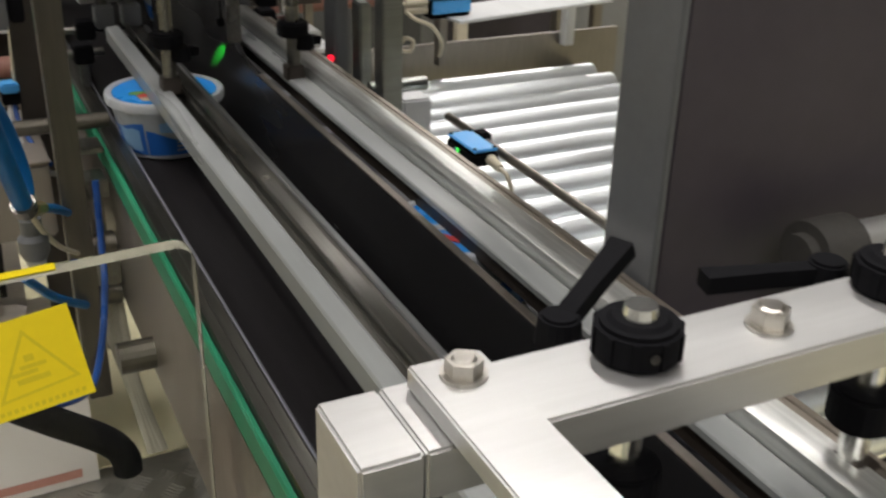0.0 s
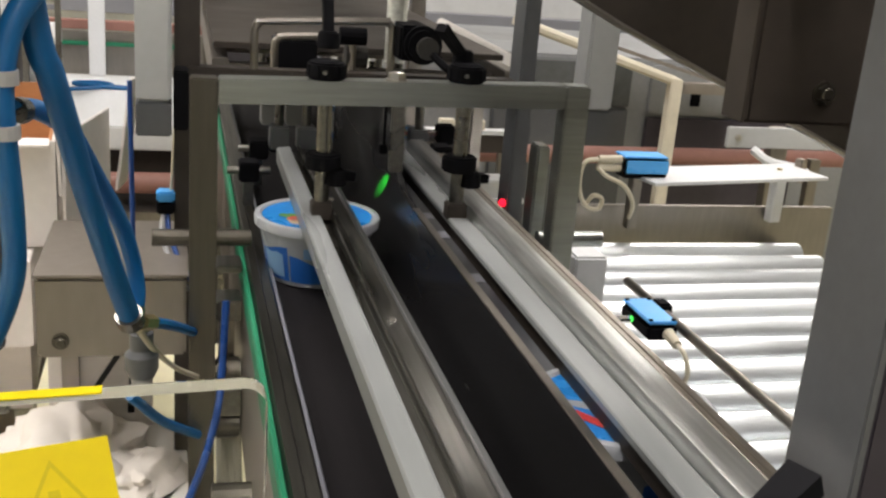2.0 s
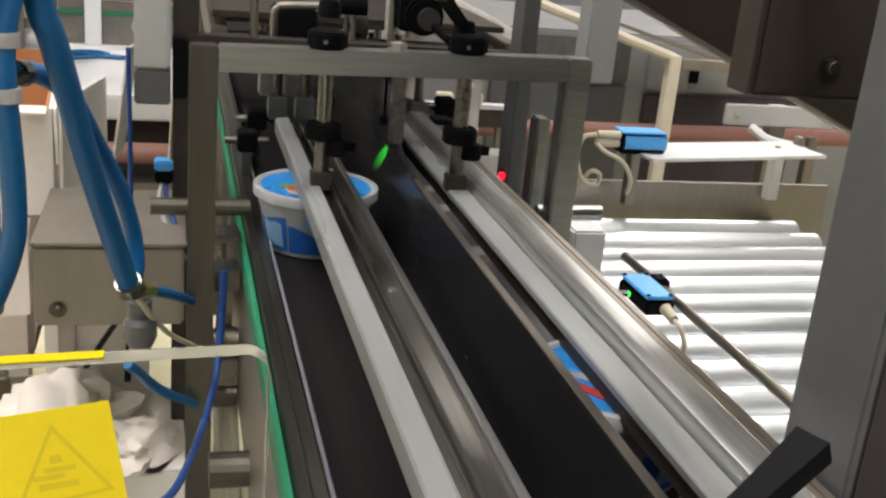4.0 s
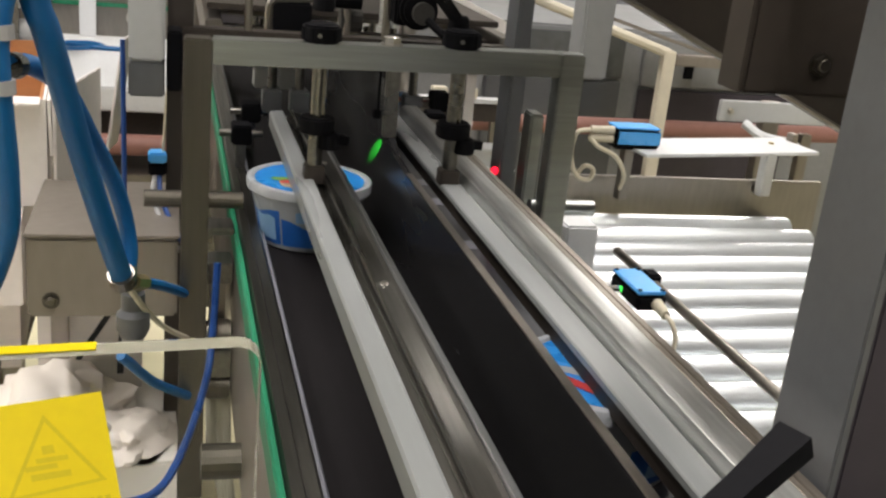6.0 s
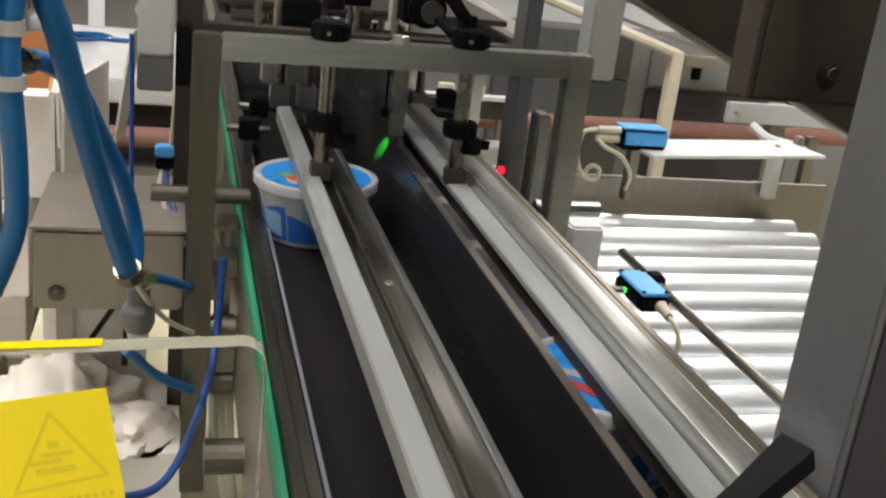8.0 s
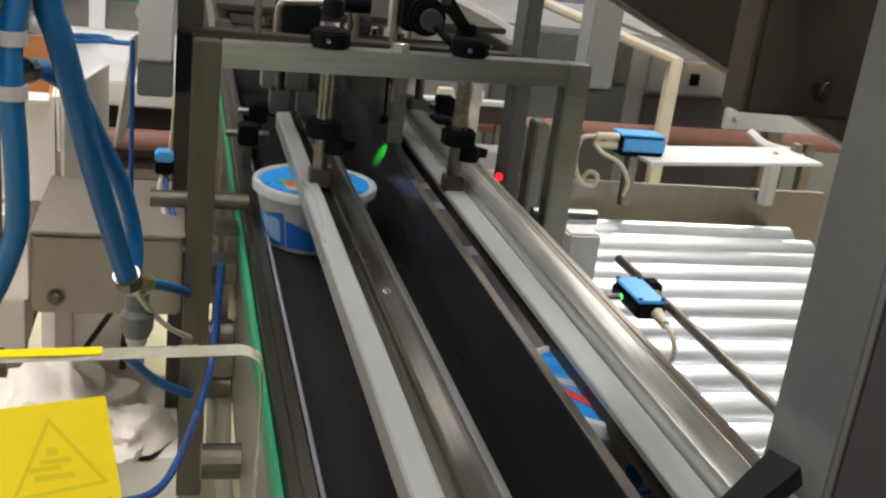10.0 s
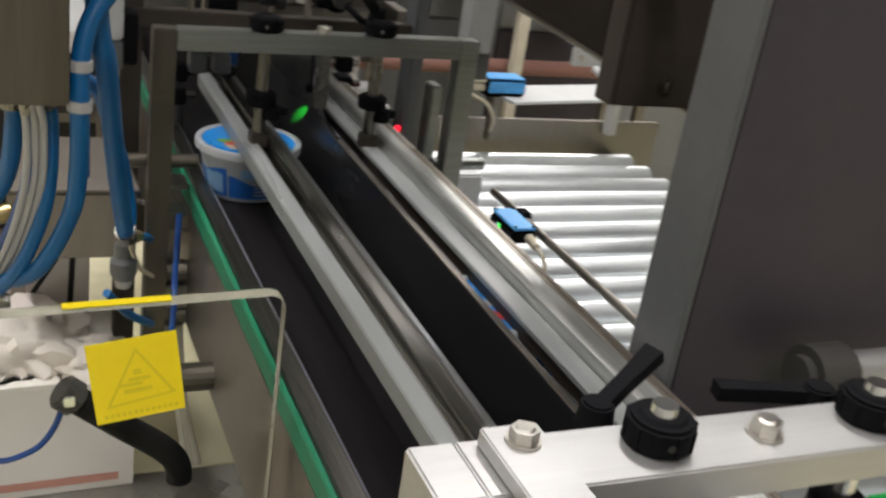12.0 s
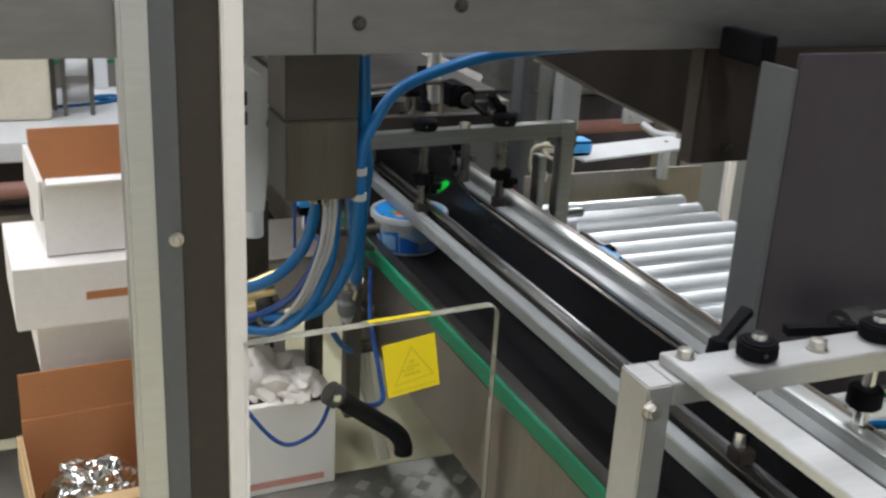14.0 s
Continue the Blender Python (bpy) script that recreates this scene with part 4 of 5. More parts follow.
def bracket_plate():
    t = thing("bracket_plate", "white painted bracket plate with bolts and handle", "bracket")
    part("plate", box(1.106, 1.366, 1.70, 1.712, 0.888, 0.932, 0.002), LIGHTGREY, t)
    for x in (1.13, 1.34):
        hexbolt(t, x, 1.70, 0.91, 0.006, 0.004, "Y")
    part("handle", sweep([(1.17, 1.70, 0.885), (1.19, 1.66, 0.868), (1.25, 1.65, 0.858), (1.28, 1.66, 0.845)], 0.010, 8, 6), WHITE, t)
    part("stand", box(1.22, 1.26, 1.7125, 1.74, 0.0, 0.93), SHEET, t)
    part("upright", box(1.30, 1.325, 1.68, 1.6995, 0.0, 0.87), SHEET, t)
    return t


bracket_plate()


# ---- guarded machine across the rollers ----
def guarded_machine():
    t = thing("guarded_machine", "cream tube frame with clear guards round a dark machine", "machine")
    part("post", box(1.120, 1.150, 2.02, 2.05, 0.0, 0.982, 0.003), CREAM, t, "cream painted tube post")
    part("top_tube", sweep([(0.72, 2.035, 1.098), (0.98, 2.035, 1.021), (1.135, 2.035, 0.975)], 0.012, 8, 3, False), CREAM, t)
    part("post", box(1.75, 1.78, 2.02, 2.05, 0.0, 1.05, 0.003), CARTON, t)
    part("top_tube", box(1.150, 1.75, 2.02, 2.05, 0.948, 0.974, 0.003), PLATE, t)
    part("body", box(0.55, 2.4, 2.25, 2.9, 0.0, 1.0, 0.006), MIDGREY, t)
    part("door", box(0.75, 1.115, 2.235, 2.2495, 0.875, 0.985, 0.003), PANE, t, "dark glazed door")
    part("door", box(0.75, 1.115, 2.235, 2.2495, 0.30, 0.868, 0.003), GREY, t)
    part("door", box(1.17, 1.62, 2.235, 2.2495, 0.86, 0.985, 0.003), MIDGREY, t)
    part("door", box(1.17, 1.62, 2.235, 2.2495, 0.30, 0.85, 0.003), PANEL, t)
    part("door_window", box(1.285, 1.31, 2.225, 2.2345, 0.885, 0.945, 0.002), BLACK, t)
    bm = bmesh.new()
    add_box(bm, 1.00, 1.42, -0.05, 0.10, -0.004, 0.004, 0.001)
    roof = part("roof_sheet", bm, PLATE, t, "sloping dull steel roof sheet")
    roof.matrix_basis = Matrix.Translation((0, 2.10, 1.30)) @ Matrix.Rotation(radians(14.5), 4, "Y")
    part("pipe", cyl((0.45, 2.10, 0.775), (2.2, 2.10, 0.785), 0.022, seg=14), PINK, t, "faded red pipe", smooth=True)
    return t


guarded_machine()


def rear_rail():
    t = thing("rear_rail", "white rail with cream guide blocks in front of the guarded machine", "rail")
    part("rail", box(0.30, 0.74, 1.985, 2.015, 0.842, 0.852, 0.001), WHITE, t)
    part("under_rail", box(0.30, 0.74, 1.99, 2.01, 0.800, 0.8415, 0.001), DARK, t)
    for x in (0.555, 0.625):
        part("guide_block", box(x, x + 0.035, 1.985, 2.01, 0.8525, 0.875, 0.002), CREAM, t)
    part("lower_shelf", box(0.38, 0.74, 1.90, 2.015, 0.705, 0.715, 0.001), WHITE, t)
    part("tray", box(0.50, 0.60, 1.91, 1.98, 0.7155, 0.745, 0.003), SENSOR, t, "blue tray")
    part("tray", box(0.62, 0.71, 1.91, 1.98, 0.7155, 0.755, 0.003), LIGHTGREY, t)
    for x in (0.39, 0.70):
        part("leg", box(x, x + 0.025, 1.99, 2.01, 0.0, 0.7045, 0.001), SHEET, t)
        part("upright", box(x, x + 0.02, 1.992, 2.008, 0.7155, 0.7998, 0.001), SHEET, t)
    return t


rear_rail()


def white_duct():
    t = thing("white_duct", "slanting white enclosure beam behind the lift frame", "duct")
    m = pose(0.487, 1.5, 1.098, 0, 23, 0)
    b = part("body", box(-0.075, 0.075, -0.03, 0.03, -0.013, 0.013, 0.003), CARTON, t)
    t.matrix_basis = m
    s = part("stand", box(0.50, 0.52, 1.535, 1.55, 0.0, 1.10), SHEET)
    s.parent = t
    s.matrix_parent_inverse = m.inverted()
    return t


white_duct()


# ---- far production line ----
def far_line():
    t = thing("packing_table", "white packing table with stainless back rail and green strip", "table")
    part("top", box(-1.7, 0.36, 1.93, 2.58, 0.80, 0.85, 0.004), WHITE, t, "white worktop")
    part("back_rail", box(-1.7, 0.36, 2.585, 2.60, 0.85, 0.96, 0.002), SHEET, t)
    part("green_strip", box(-1.7, 0.0, 2.575, 2.584, 0.925, 0.935, 0.001), GREEN, t)
    part("upper_rail", box(-1.7, 0.5, 2.60, 2.64, 0.962, 0.985, 0.002), PINK, t)
    part("rail_post", box(-0.235, -0.195, 2.56, 2.574, 0.85, 1.35, 0.002), WHITE, t)
    part("rail_post", box(-0.95, -0.91, 2.56, 2.574, 0.85, 1.35, 0.002), WHITE, t)
    hexbolt(t, -0.10, 2.585, 0.90, 0.018, 0.01, "Y")
    part("cabinet", box(-1.7, 0.34, 2.0, 2.55, 0.0, 0.795, 0.004), DARK, t)
    part("pipe", cyl((-1.6, 1.88, 0.745), (0.40, 1.88, 0.745), 0.022, seg=14), PINK, t, "faded red pipe", smooth=True)
    part("shelf", box(-1.6, 0.34, 1.82, 1.995, 0.68, 0.70), SHEET, t)
    return t


far_line()
hose("blue_rope", [(-0.42, 2.30, 0.853), (-0.30, 2.32, 0.853), (-0.22, 2.35, 0.853), (-0.17, 2.40, 0.853), (-0.20, 2.44, 0.853), (-0.26, 2.42, 0.853), (-0.20, 2.37, 0.856), (-0.05, 2.36, 0.853)], 0.006, HOSE,
     "blue rope lying coiled on the packing table", "rope", "ropes", 8)


def labelling_unit():
    t = thing("labelling_unit", "cream sheet-metal unit with white lid on the packing table", "machine")
    part("body", box(-0.86, -0.375, 2.16, 2.48, 0.851, 1.035, 0.006), CREAM, t)
    part("lid", box(-0.87, -0.365, 2.15, 2.49, 1.036, 1.075, 0.005), WHITE, t)
    part("end_cap", box(-0.3745, -0.360, 2.18, 2.46, 0.87, 1.03, 0.003), DARK, t)
    part("screen", box(-0.62, -0.50, 2.152, 2.1595, 0.93, 1.00, 0.002), BLACK, t)
    return t


labelling_unit()


def film_rack():
    t = thing("film_rack", "steel rack with hanging clear film and grey rolls", "rack")
    for x in (-0.345, -0.275):
        part("post", box(x, x + 0.012, 2.20, 2.215, 0.851, 1.22, 0.001), STEEL, t)
    part("top_bar", box(-0.3325, -0.2755, 2.20, 2.215, 1.20, 1.212, 0.001), STEEL, t)
    for z, r, m in ((0.905, 0.026, HOSE_GREY), (0.985, 0.032, WHITE), (1.085, 0.030, CLEARHOSE)):
        part("roll", cyl((-0.338, 2.24, z), (-0.268, 2.24, z), r, seg=18, bevel=0.003), m, t, smooth=True)
    return t


film_rack()


def rear_line():
    """A bright line of machines far behind."""
    t = thing("rear_machine", "white enclosed packing machine far behind with glass doors", "machine")
    part("body", box(-3.0, 3.5, 4.2, 5.2, 0.0, 1.05, 0.01), WHITE, t)
    part("rail", box(-3.0, 3.5, 4.15, 4.19, 1.06, 1.10), SHEET, t)
    for k in range(9):
        x = -2.8 + 0.75 * k
        part("post", box(x, x + 0.05, 4.22, 4.27, 1.05, 2.0), ALU, t)
    part("belt_guard", box(-3.0, 3.5, 4.05, 4.14, 0.86, 0.93), PALE, t)
    for k in range(6):
        x = -2.2 + 0.95 * k
        part("blue_box", box(x, x + 0.28, 4.4, 4.7, 1.06, 1.16 + 0.03 * (k % 3), 0.006), SENSOR, t, "blue goods on the machine")
    return t


rear_line()


# ---- metal guard box and cartons ----
def guard_box():
    t = thing("guard_box", "dull stainless guard box with a bolt on its front", "box")
    part("body", box(-0.150, -0.002, 0.796, 0.99, 0.838, 0.925, 0.003), PLATE, t)
    part("lid", box(-0.152, 0.0, 0.7945, 0.992, 0.9255, 0.9285, 0.001), PLATE, t)
    hexbolt(t, -0.127, 0.796, 0.857, 0.007, 0.004, "Y", DARK_STEEL)
    part("stand", box(-0.145, -0.125, 0.95, 0.98, 0.0, 0.838), SHEET, t)
    return t


guard_box()


def carton(name, m, w, d, h, label, open_top=False, mat=None, prints=(), slot=False):
    """A carton, its base centred on the pose m."""
    t = thing(name, label, "carton", "cartons")
    mat = mat or CARTON
    th = 0.004
    part("front", box(-w / 2, w / 2, -d / 2, -d / 2 + th, 0, h, 0.001), mat, t)
    part("back", box(-w / 2, w / 2, d / 2 - th, d / 2, 0, h, 0.001), mat, t)
    for s in (-1, 1):
        x = s * (w / 2 - th / 2)
        part("side", box(x - th / 2, x + th / 2, -d / 2 + th, d / 2 - th, 0, h, 0.001), mat, t)
    part("base", box(-w / 2 + th, w / 2 - th, -d / 2 + th, d / 2 - th, 0, th, 0), mat, t)
    if open_top:
        part("lining", box(-w / 2 + th, w / 2 - th, d / 2 - 2 * th, d / 2 - th - 0.0005, th, h + 0.03, 0), BROWN, t, "brown inner board")
        part("lining", box(w / 2 - 2 * th, w / 2 - th - 0.0005, -d / 2 + th, d / 2 - 2 * th, th, h + 0.0, 0), BROWN, t)
        for s in (-1, 1):
            bm = bmesh.new()
            add_box(bm, -0.002, 0.002, -d / 2, d / 2, 0, 0.07, 0.0008)
            f = part("flap", bm, mat, t)
            f.matrix_basis = pose(s * (w / 2 + 0.003), 0, h, 0, 178.5 * s, 0)
        bm = bmesh.new()
        add_box(bm, -w / 2 + 0.006, w / 2 - 0.006, -0.002, 0.002, 0, 0.024, 0.0008)
        f = part("flap", bm, mat, t)
        f.matrix_basis = pose(0, -d / 2 + 0.002, h + 0.002, 100, 0, 0)
    else:
        part("top", box(-w / 2, w / 2, -d / 2, d / 2, h, h + th, 0.001), mat, t)
    for x0, x1, z0, z1 in prints:
        bm = bmesh.new()
        vs = [bm.verts.new(p) for p in ((x0, -d / 2 - 0.0006, z0), (x0 + 0.008, -d / 2 - 0.0006, z0), (x1 + 0.008, -d / 2 - 0.0006, z1), (x1, -d / 2 - 0.0006, z1))]
        bm.faces.new(vs)
        part("print", bm, INK, t, "black printed bar")
    if slot:
        part("hand_slot", box(-0.04, 0.04, -d / 2 - 0.001, -d / 2 + 0.003, h * 0.42, h * 0.56, 0), BROWN, t)
    t.matrix_basis = m
    return t


top_carton = carton("carton", pose(-0.306, 1.196, 0.8685, 0, 0, 4), 0.28, 0.26, 0.135, "white open carton with brown inside on a stack", True)
part("side_flap", box(0, 0.004, 0, 0.20, 0.004, 0.142, 0.001), CARTON, top_carton).matrix_basis = pose(0.1465, -0.126, 0, 0, 0, -16)
part("corner_flap", box(0, 0.004, 0, 0.062, 0.02, 0.185, 0.001), CARTON, top_carton).matrix_basis = pose(0.208, 0.070, 0, 0, 8, -14)
carton("carton", pose(-0.346, 1.145, 0.755, 0, 0, 3), 0.31, 0.26, 0.107, "white closed carton with hand slot in the stack", False, None, (), True)
carton("carton", pose(-0.335, 1.18, 0.655, 0, 0, 3), 0.27, 0.26, 0.096, "white closed carton low in the stack", False)
bx = carton("brown_carton", pose(-0.373, 0.865, 0.335, 0, 0, 4), 0.25, 0.24, 0.24, "open brown cardboard box holding clear film", True, TAN)
part("rear_flap", box(-0.12, 0.12, 0.117, 0.121, 0.241, 0.355, 0.001), BROWN, bx, "raised brown flap")
carton("carton", pose(-0.108, 1.062, 0.660, 0, 0, 4), 0.12, 0.2, 0.155, "white carton with slanted black bars under the guard box", False, None,
       ((-0.045, -0.040, 0.06, 0.15), (-0.02, 0.03, 0.05, 0.13), (0.03, 0.034, 0.03, 0.12)))
low = carton("carton", pose(-0.105, 0.885, 0.501, 0, 0, 2), 0.21, 0.20, 0.165, "white carton with red print at its foot", False)
part("print", box(-0.085, 0.085, -0.1014, -0.1006, 0.012, 0.024, 0), RED, low, "faded red print strip")


def pallet_stand():
    t = thing("stack_stand", "low steel stand under the cartons", "stand")
    part("top", box(-0.60, -0.17, 0.55, 1.42, 0.29, 0.30), SHEET, t)
    part("riser", box(-0.44, -0.22, 1.08, 1.29, 0.3005, 0.654), SHEET, t)
    part("riser", box(-0.52, -0.27, 0.75, 0.98, 0.3005, 0.334), SHEET, t)
    for x in (-0.58, -0.21):
        for y in (0.57, 1.38):
            part("leg", box(x, x + 0.03, y, y + 0.03, 0, 0.29), SHEET, t)
    part("riser", box(-0.165, -0.05, 1.0, 1.14, 0.5005, 0.659), SHEET, t)
    return t


pallet_stand()


def crumpled(name, cx, cy, cz, sx, sy, sz, label, seed, mat, rough=0.08):
    rnd = random.Random(seed)
    bm = bmesh.new()
    bmesh.ops.create_icosphere(bm, subdivisions=4 if mat is PAPER else 5, radius=1.0)
    off = Vector((rnd.random() * 9, rnd.random() * 9, rnd.random() * 9))
    for v in bm.verts:
        n = noise.noise(v.co * 1.2 + off) * 0.32 + abs(noise.noise(v.co * 2.0 + off)) * 0.34 - abs(noise.noise(v.co * 6 + off)) * rough + (rnd.random() - 0.5) * (0.012 if mat is PAPER else 0)
        p = v.co * (0.85 + n)
        v.co = Vector((cx + p.x * sx, cy + p.y * sy, max(cz, cz + p.z * sz)))
    ob = part(name, bm, mat, smooth=True)
    return tagged(ob, label, "packaging film", "crumpled film")


crumpled("crumpled_film", -0.135, 0.872, 0.6705, 0.095, 0.090, 0.062, "crumpled white film lying on a carton", 3, PAPER)
crumpled("crumpled_film", -0.058, 0.836, 0.6705, 0.055, 0.060, 0.040, "small heap of white film on the carton edge", 5, PAPER)
crumpled("crumpled_film", -0.40, 0.86, 0.50, 0.085, 0.085, 0.08, "crumpled clear film heaped in the brown box", 8, BRIGHT, 0.16)


def vacuum_hose():
    t = thing("black_hose", "thick black hose with metal clip hanging beside the cartons", "hose")
    part("hose", sweep([(-0.098, 0.45, 0.857), (-0.078, 0.45, 0.841), (-0.050, 0.45, 0.819), (-0.022, 0.451, 0.797), (-0.006, 0.452, 0.780), (0.0005, 0.453, 0.764), (0.001, 0.453, 0.752)], 0.013, 14, 8), BLACK, t, smooth=True)
    part("coupling", cyl((-0.112, 0.45, 0.868), (-0.096, 0.45, 0.855), 0.017, seg=16, bevel=0.003), RUBBER, t, "dark hose coupling")
    part("clip", box(-0.110, -0.100, 0.428, 0.433, 0.862, 0.872, 0.001), BRIGHT, t)
    part("tube", sweep([(-0.106, 0.45, 0.862), (-0.118, 0.45, 0.825), (-0.138, 0.45, 0.803), (-0.174, 0.452, 0.798), (-0.212, 0.47, 0.838), (-0.24, 0.53, 0.885), (-0.25, 0.605, 0.90)], 0.003, 8, 6), HOSE_DARK, t)
    return t


vacuum_hose()


# ---- tubs on the belts ----
def tub():
    t = thing("yoghurt_tub", "blue and white plastic tub with printed lid on the belt", "tub", "tubs on the belts", (0.132, 0.806, BELT_Z))
    h = 0.064
    part("body", lathe([(0.0, 0.0), (0.047, 0.0), (0.0495, 0.002), (0.0500, 0.005), (0.0600, h - 0.006), (0.0615, h - 0.005), (0.0615, h), (0.0, h)], 40), TUB, t, smooth=True)

    def wrap(name, bands, mat, proud, label=""):
        bm = bmesh.new()
        rad = lambda z: 0.0500 + (z - 0.005) / (h - 0.011) * 0.010 + proud
        for a0, a1, z0, z1, wave in bands:
            n = 14
            rows = []
            for f in (0.0, 1.0):
                row = []
                for k in range(n + 1):
                    u = k / n
                    z = z0 + (z1 - z0) * f + (wave * math.sin(u * 9.0 + a0) if f else 0.0)
                    a = radians(a0 + (a1 - a0) * u)
                    row.append(bm.verts.new((rad(z) * math.cos(a), rad(z) * math.sin(a), z)))
                rows.append(row)
            for k in range(n):
                bm.faces.new((rows[0][k], rows[0][k + 1], rows[1][k + 1], rows[1][k]))
        return part(name, bm, mat, t, label, smooth=True)

    for band in ((-10, 110, 0.006, 0.034, 0.005), (112, 232, 0.006, 0.040, 0.004), (234, 350, 0.006, 0.030, 0.006)):
        wrap("print", [band], TUB_BLUE, 0.0004, "dark blue printed band with wavy edge")
    for band in ((10, 70, 0.036, 0.050, 0.002), (128, 150, 0.012, 0.046, 0.001), (250, 330, 0.034, 0.048, 0.003), (196, 226, 0.010, 0.036, 0.001)):
        wrap("pale_print", [band], TUB_PALE, 0.0007)
    for a0, a1, rows in ((155, 190, 5), (268, 312, 4)):
        for k in range(rows):
            wrap("text_bar", [(a0, a1, 0.011 + 0.005 * k, 0.0132 + 0.005 * k, 0.0)], TUB, 0.0009)
    lid = part("lid", lathe([(0.0, h + 0.0005), (0.0640, h - 0.007), (0.0655, h - 0.006), (0.0660, h + 0.001), (0.0650, h + 0.0035), (0.0625, h + 0.0045), (0.0600, h + 0.0040), (0.0585, h + 0.0020),
               (0.0, h + 0.0022)], 48), TUB, t, "white lid with raised rim", smooth=True)
    part("lid_print", lathe([(0.0, h + 0.0024), (0.0575, h + 0.0024), (0.0575, h + 0.0026), (0.0, h + 0.0027)], 40), TUB_LID, lid, "blue printed lid disc")

    def blot(name, cx, cy, rx, ry, mat, seed, z, label=""):
        bm = bmesh.new()
        n = 22
        vs = []
        for k in range(n):
            a = 2 * math.pi * k / n
            g = 1 + 0.3 * noise.noise(Vector((math.cos(a) * 1.7 + seed, math.sin(a) * 1.7, seed)))
            vs.append(bm.verts.new((cx + rx * g * math.cos(a), cy + ry * g * math.sin(a), h + z)))
        bm.faces.new(vs)
        part(name, bm, mat, lid, label)

    blot("picture", 0.000, -0.024, 0.036, 0.022, TUB_CREAM, 3.1, 0.0032, "cream food picture")
    blot("picture_red", 0.014, -0.034, 0.013, 0.009, TUB_RED, 5.3, 0.0036)
    blot("picture_red", -0.024, -0.018, 0.010, 0.006, TUB_RED, 7.7, 0.0036)
    blot("picture_green", -0.030, -0.006, 0.010, 0.006, TUB_GREEN, 9.2, 0.0036)
    blot("swirl", 0.010, 0.012, 0.030, 0.006, TUB, 1.4, 0.0032, "white swirl")
    bm = bmesh.new()
    add_box(bm, -0.016, 0.016, -0.004, 0.004, h + 0.0028, h + 0.0036, 0)
    part("red_bar", bm, TUB_RED, lid, "red title bar").matrix_basis = Matrix.Translation((0.022, 0.030, 0)) @ Matrix.Rotation(radians(-28), 4, "Z")
    return t


first = tub()
for n, (x, y) in enumerate(((0.286, 1.26), (0.286, 1.42), (0.284, 0.345))):
    copy_thing(first, pose(x, y, BELT_Z, 0, 0, (57 * n + 40) % 360))


# ---- green marker lamp on the divider ----
def marker():
    t = thing("line_marker", "small black sensor with a green beam under the frame", "sensor", "light sensors")
    part("body", box(0.184, 0.192, 0.7515, 0.762, 1.0705, 1.080, 0.001), BLACK, t)
    part("stem", box(0.187, 0.1895, 0.7515, 0.754, 1.0805, 1.1222, 0), BLACK, t)
    ld = bpy.data.lights.new("beam", "SPOT")
    ld.energy, ld.color, ld.spot_size, ld.spot_blend, ld.shadow_soft_size = 80.0, (0.03, 1.0, 0.06), radians(9), 0.8, 0.001
    lo = new("beam", ld)
    lo.matrix_basis = look((0.188, 0.757, 1.067), (0.2095, 0.850, 1.016))
    return t


marker()
part("indicator_lamp", lathe([(0.0, -0.0045), (0.003, -0.004), (0.0045, 0.0), (0.003, 0.004), (0.0, 0.0045)], 12), LAMP_RED, smooth=True).location = (0.3625, 0.893, 0.983)
tagged(bpy.data.objects["indicator_lamp"], "small red indicator lamp on the outer rail", "indicator")


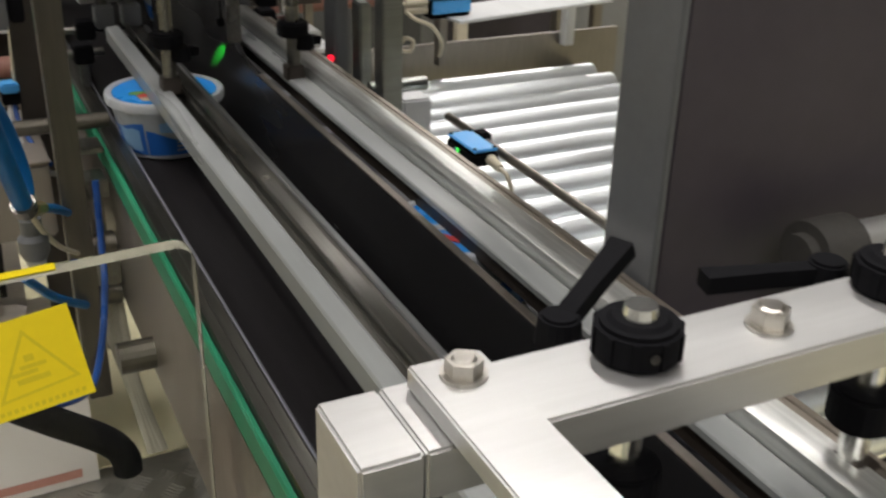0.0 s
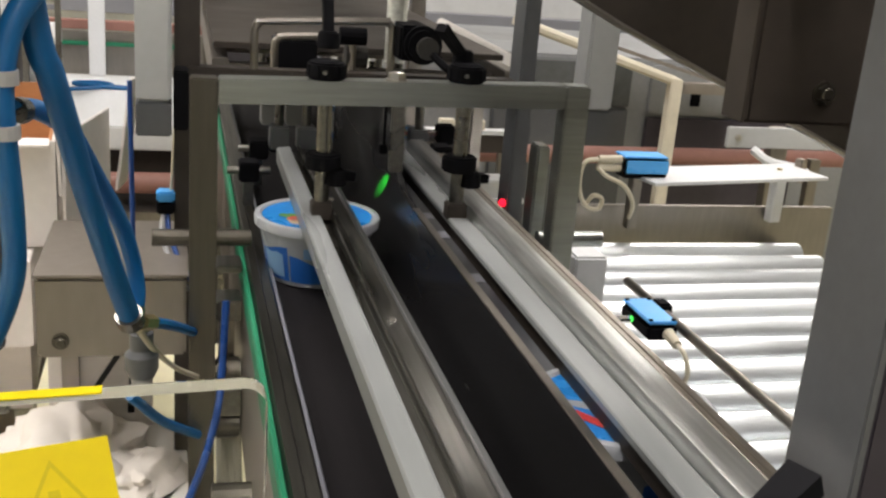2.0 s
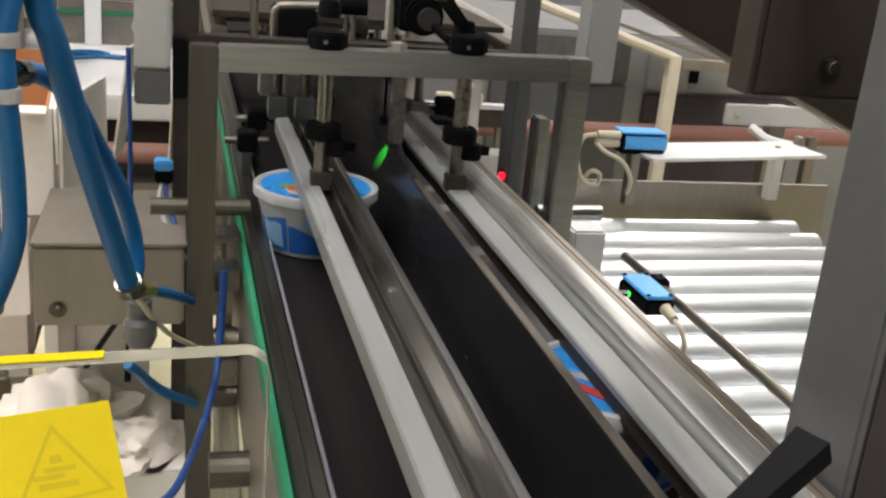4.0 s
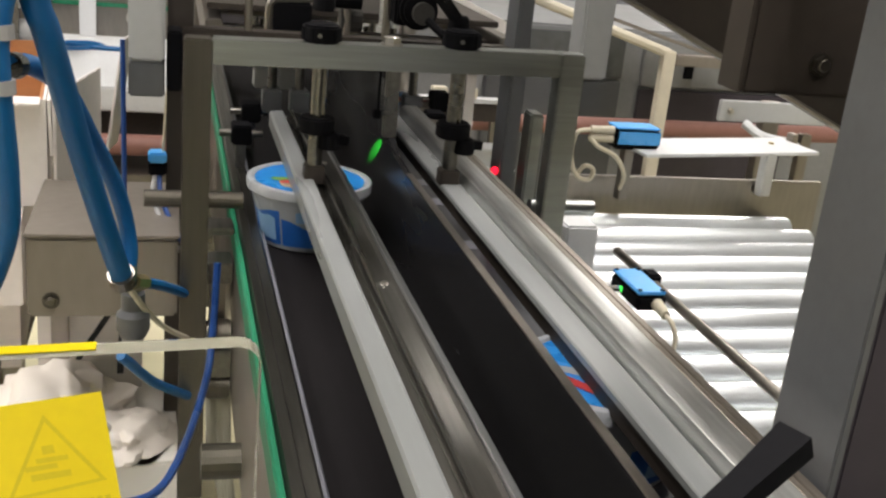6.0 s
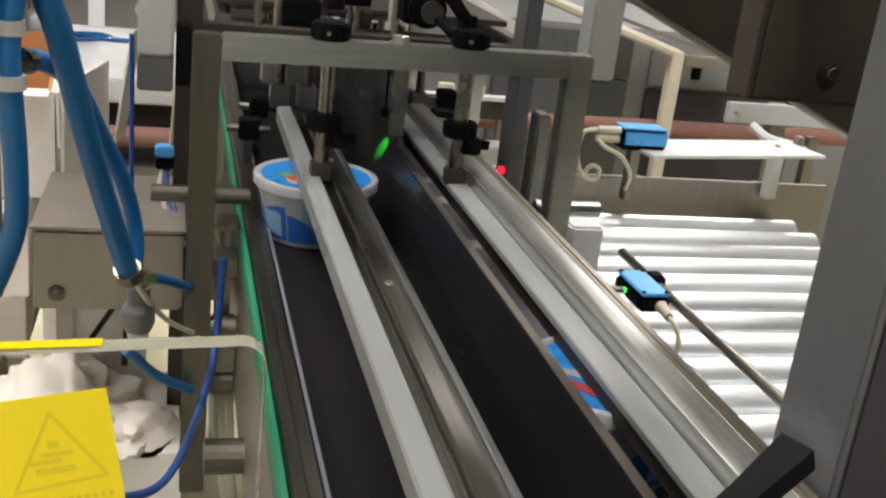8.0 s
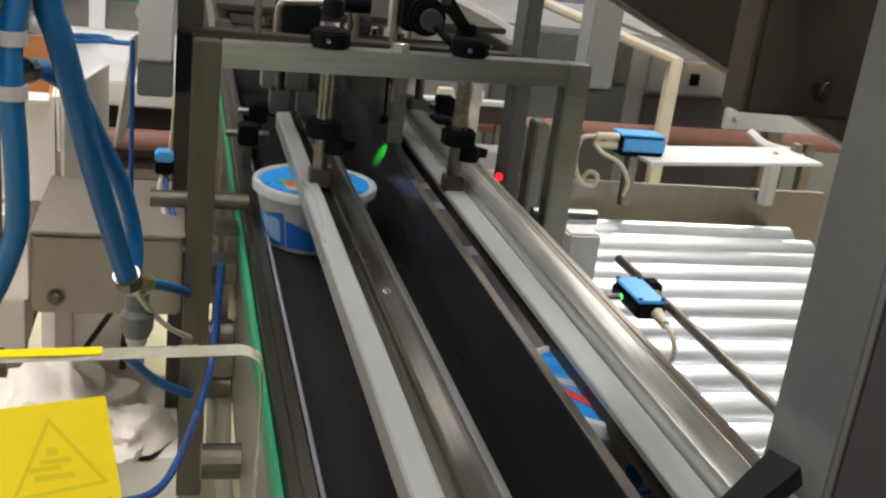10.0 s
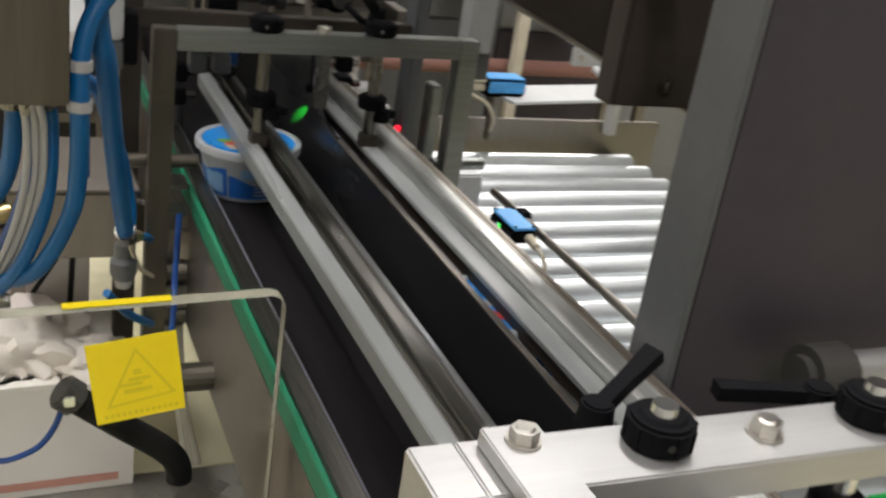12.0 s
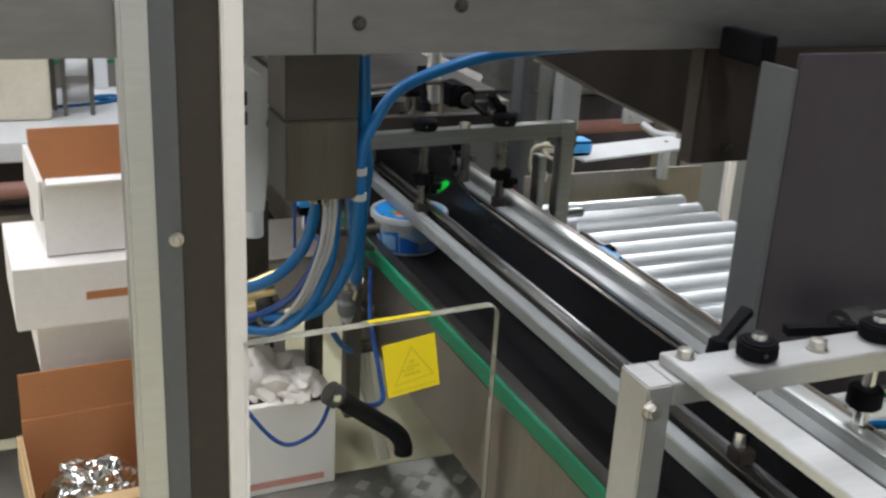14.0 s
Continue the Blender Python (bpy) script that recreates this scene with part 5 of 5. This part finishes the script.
# ---- equipment below the near gantry ----
def lower_drive():
    t = thing("lower_drive", "dark drive unit with green belt and black knob below the frame", "drive unit")
    part("body", box(0.43, 0.62, -0.10, 0.09, 0.62, 0.86, 0.004), DARK, t)
    part("green_belt", box(0.50, 0.57, 0.02, 0.085, 0.925, 0.932, 0.001), BRIGHT_GREEN, t, "bright green ribbed belt")
    for k in range(6):
        part("rib", box(0.50, 0.57, 0.023 + 0.011 * k, 0.027 + 0.011 * k, 0.9322, 0.935, 0), BRIGHT_GREEN, t)
    part("frame", box(0.49, 0.58, 0.005, 0.019, 0.86, 0.935, 0.002), BLACK, t)
    part("tube", cyl((0.45, 0.10, 0.955), (0.62, 0.10, 0.955), 0.010, seg=14), BRIGHT, t)
    part("stand", box(0.51, 0.56, 0.03, 0.08, 0.86, 0.9245), DARK, t)
    part("stand", box(0.60, 0.615, 0.06, 0.095, 0.86, 0.95), DARK, t)
    part("base", box(0.45, 0.60, -0.08, 0.07, 0.0, 0.62), DARK, t)
    return t


lower_drive()
hose("blue_hose", [(0.385, -0.02, 0.99), (0.395, 0.02, 0.965), (0.405, 0.05, 0.93), (0.41, 0.06, 0.86)], 0.005, HOSE, "short blue hose below the near frame")
for k in range(2):
    hose("grey_cable", [(0.39 + 0.01 * k, -0.06, 0.985), (0.385 + 0.012 * k, -0.03, 0.96), (0.395 + 0.012 * k, 0.0, 0.92), (0.41 + 0.01 * k, 0.02, 0.86)], 0.0035, HOSE_GREY,
         "grey cable below the near frame", "cable", "grey cables", 8)


# ---- platform beside the conveyor ----
def platform():
    t = thing("platform", "low machine platform with five-bar tread plate and cream top", "platform")
    z = 0.50
    part("tread_plate", box(-0.24, 0.95, 0.10, 0.812, z - 0.006, z, 0.001), TREAD, t, "steel tread plate")
    part("cream_top", box(-0.24, 0.95, 0.814, 1.62, z - 0.006, z, 0.001), FLOOR, t, "cream painted top")
    bm = bmesh.new()
    cell = 0.034
    for i in range(20):
        for j in range(19):
            a = radians(45 if (i + j) % 2 else -45)
            c, s = math.cos(a), math.sin(a)
            for k in range(5):
                off = (k - 2) * 0.0056
                x, y = -0.02 + cell * i, 0.15 + cell * j
                base = [bm.verts.new((x + c * u - s * (v + off), y + s * u + c * (v + off), z + 0.0001)) for u, v in ((-0.012, 0), (0, -0.0022), (0.012, 0), (0, 0.0022))]
                top = [bm.verts.new((x + c * u - s * (v + off), y + s * u + c * (v + off), z + 0.0018)) for u, v in ((-0.008, 0), (0, -0.0012), (0.008, 0), (0, 0.0012))]
                bm.faces.new(top)
                for q in range(4):
                    bm.faces.new((base[q], base[(q + 1) % 4], top[(q + 1) % 4], top[q]))
    tagged(part("tread_bars", bm, TREAD, t), "raised steel tread bars", kind="stuff")
    for x in (-0.236, 0.41, 0.90):
        for y in (0.12, 0.76, 1.57):
            part("leg", box(x, x + 0.04, y, y + 0.04, 0.0, z - 0.0065), STEEL, t)
    return t


platform()
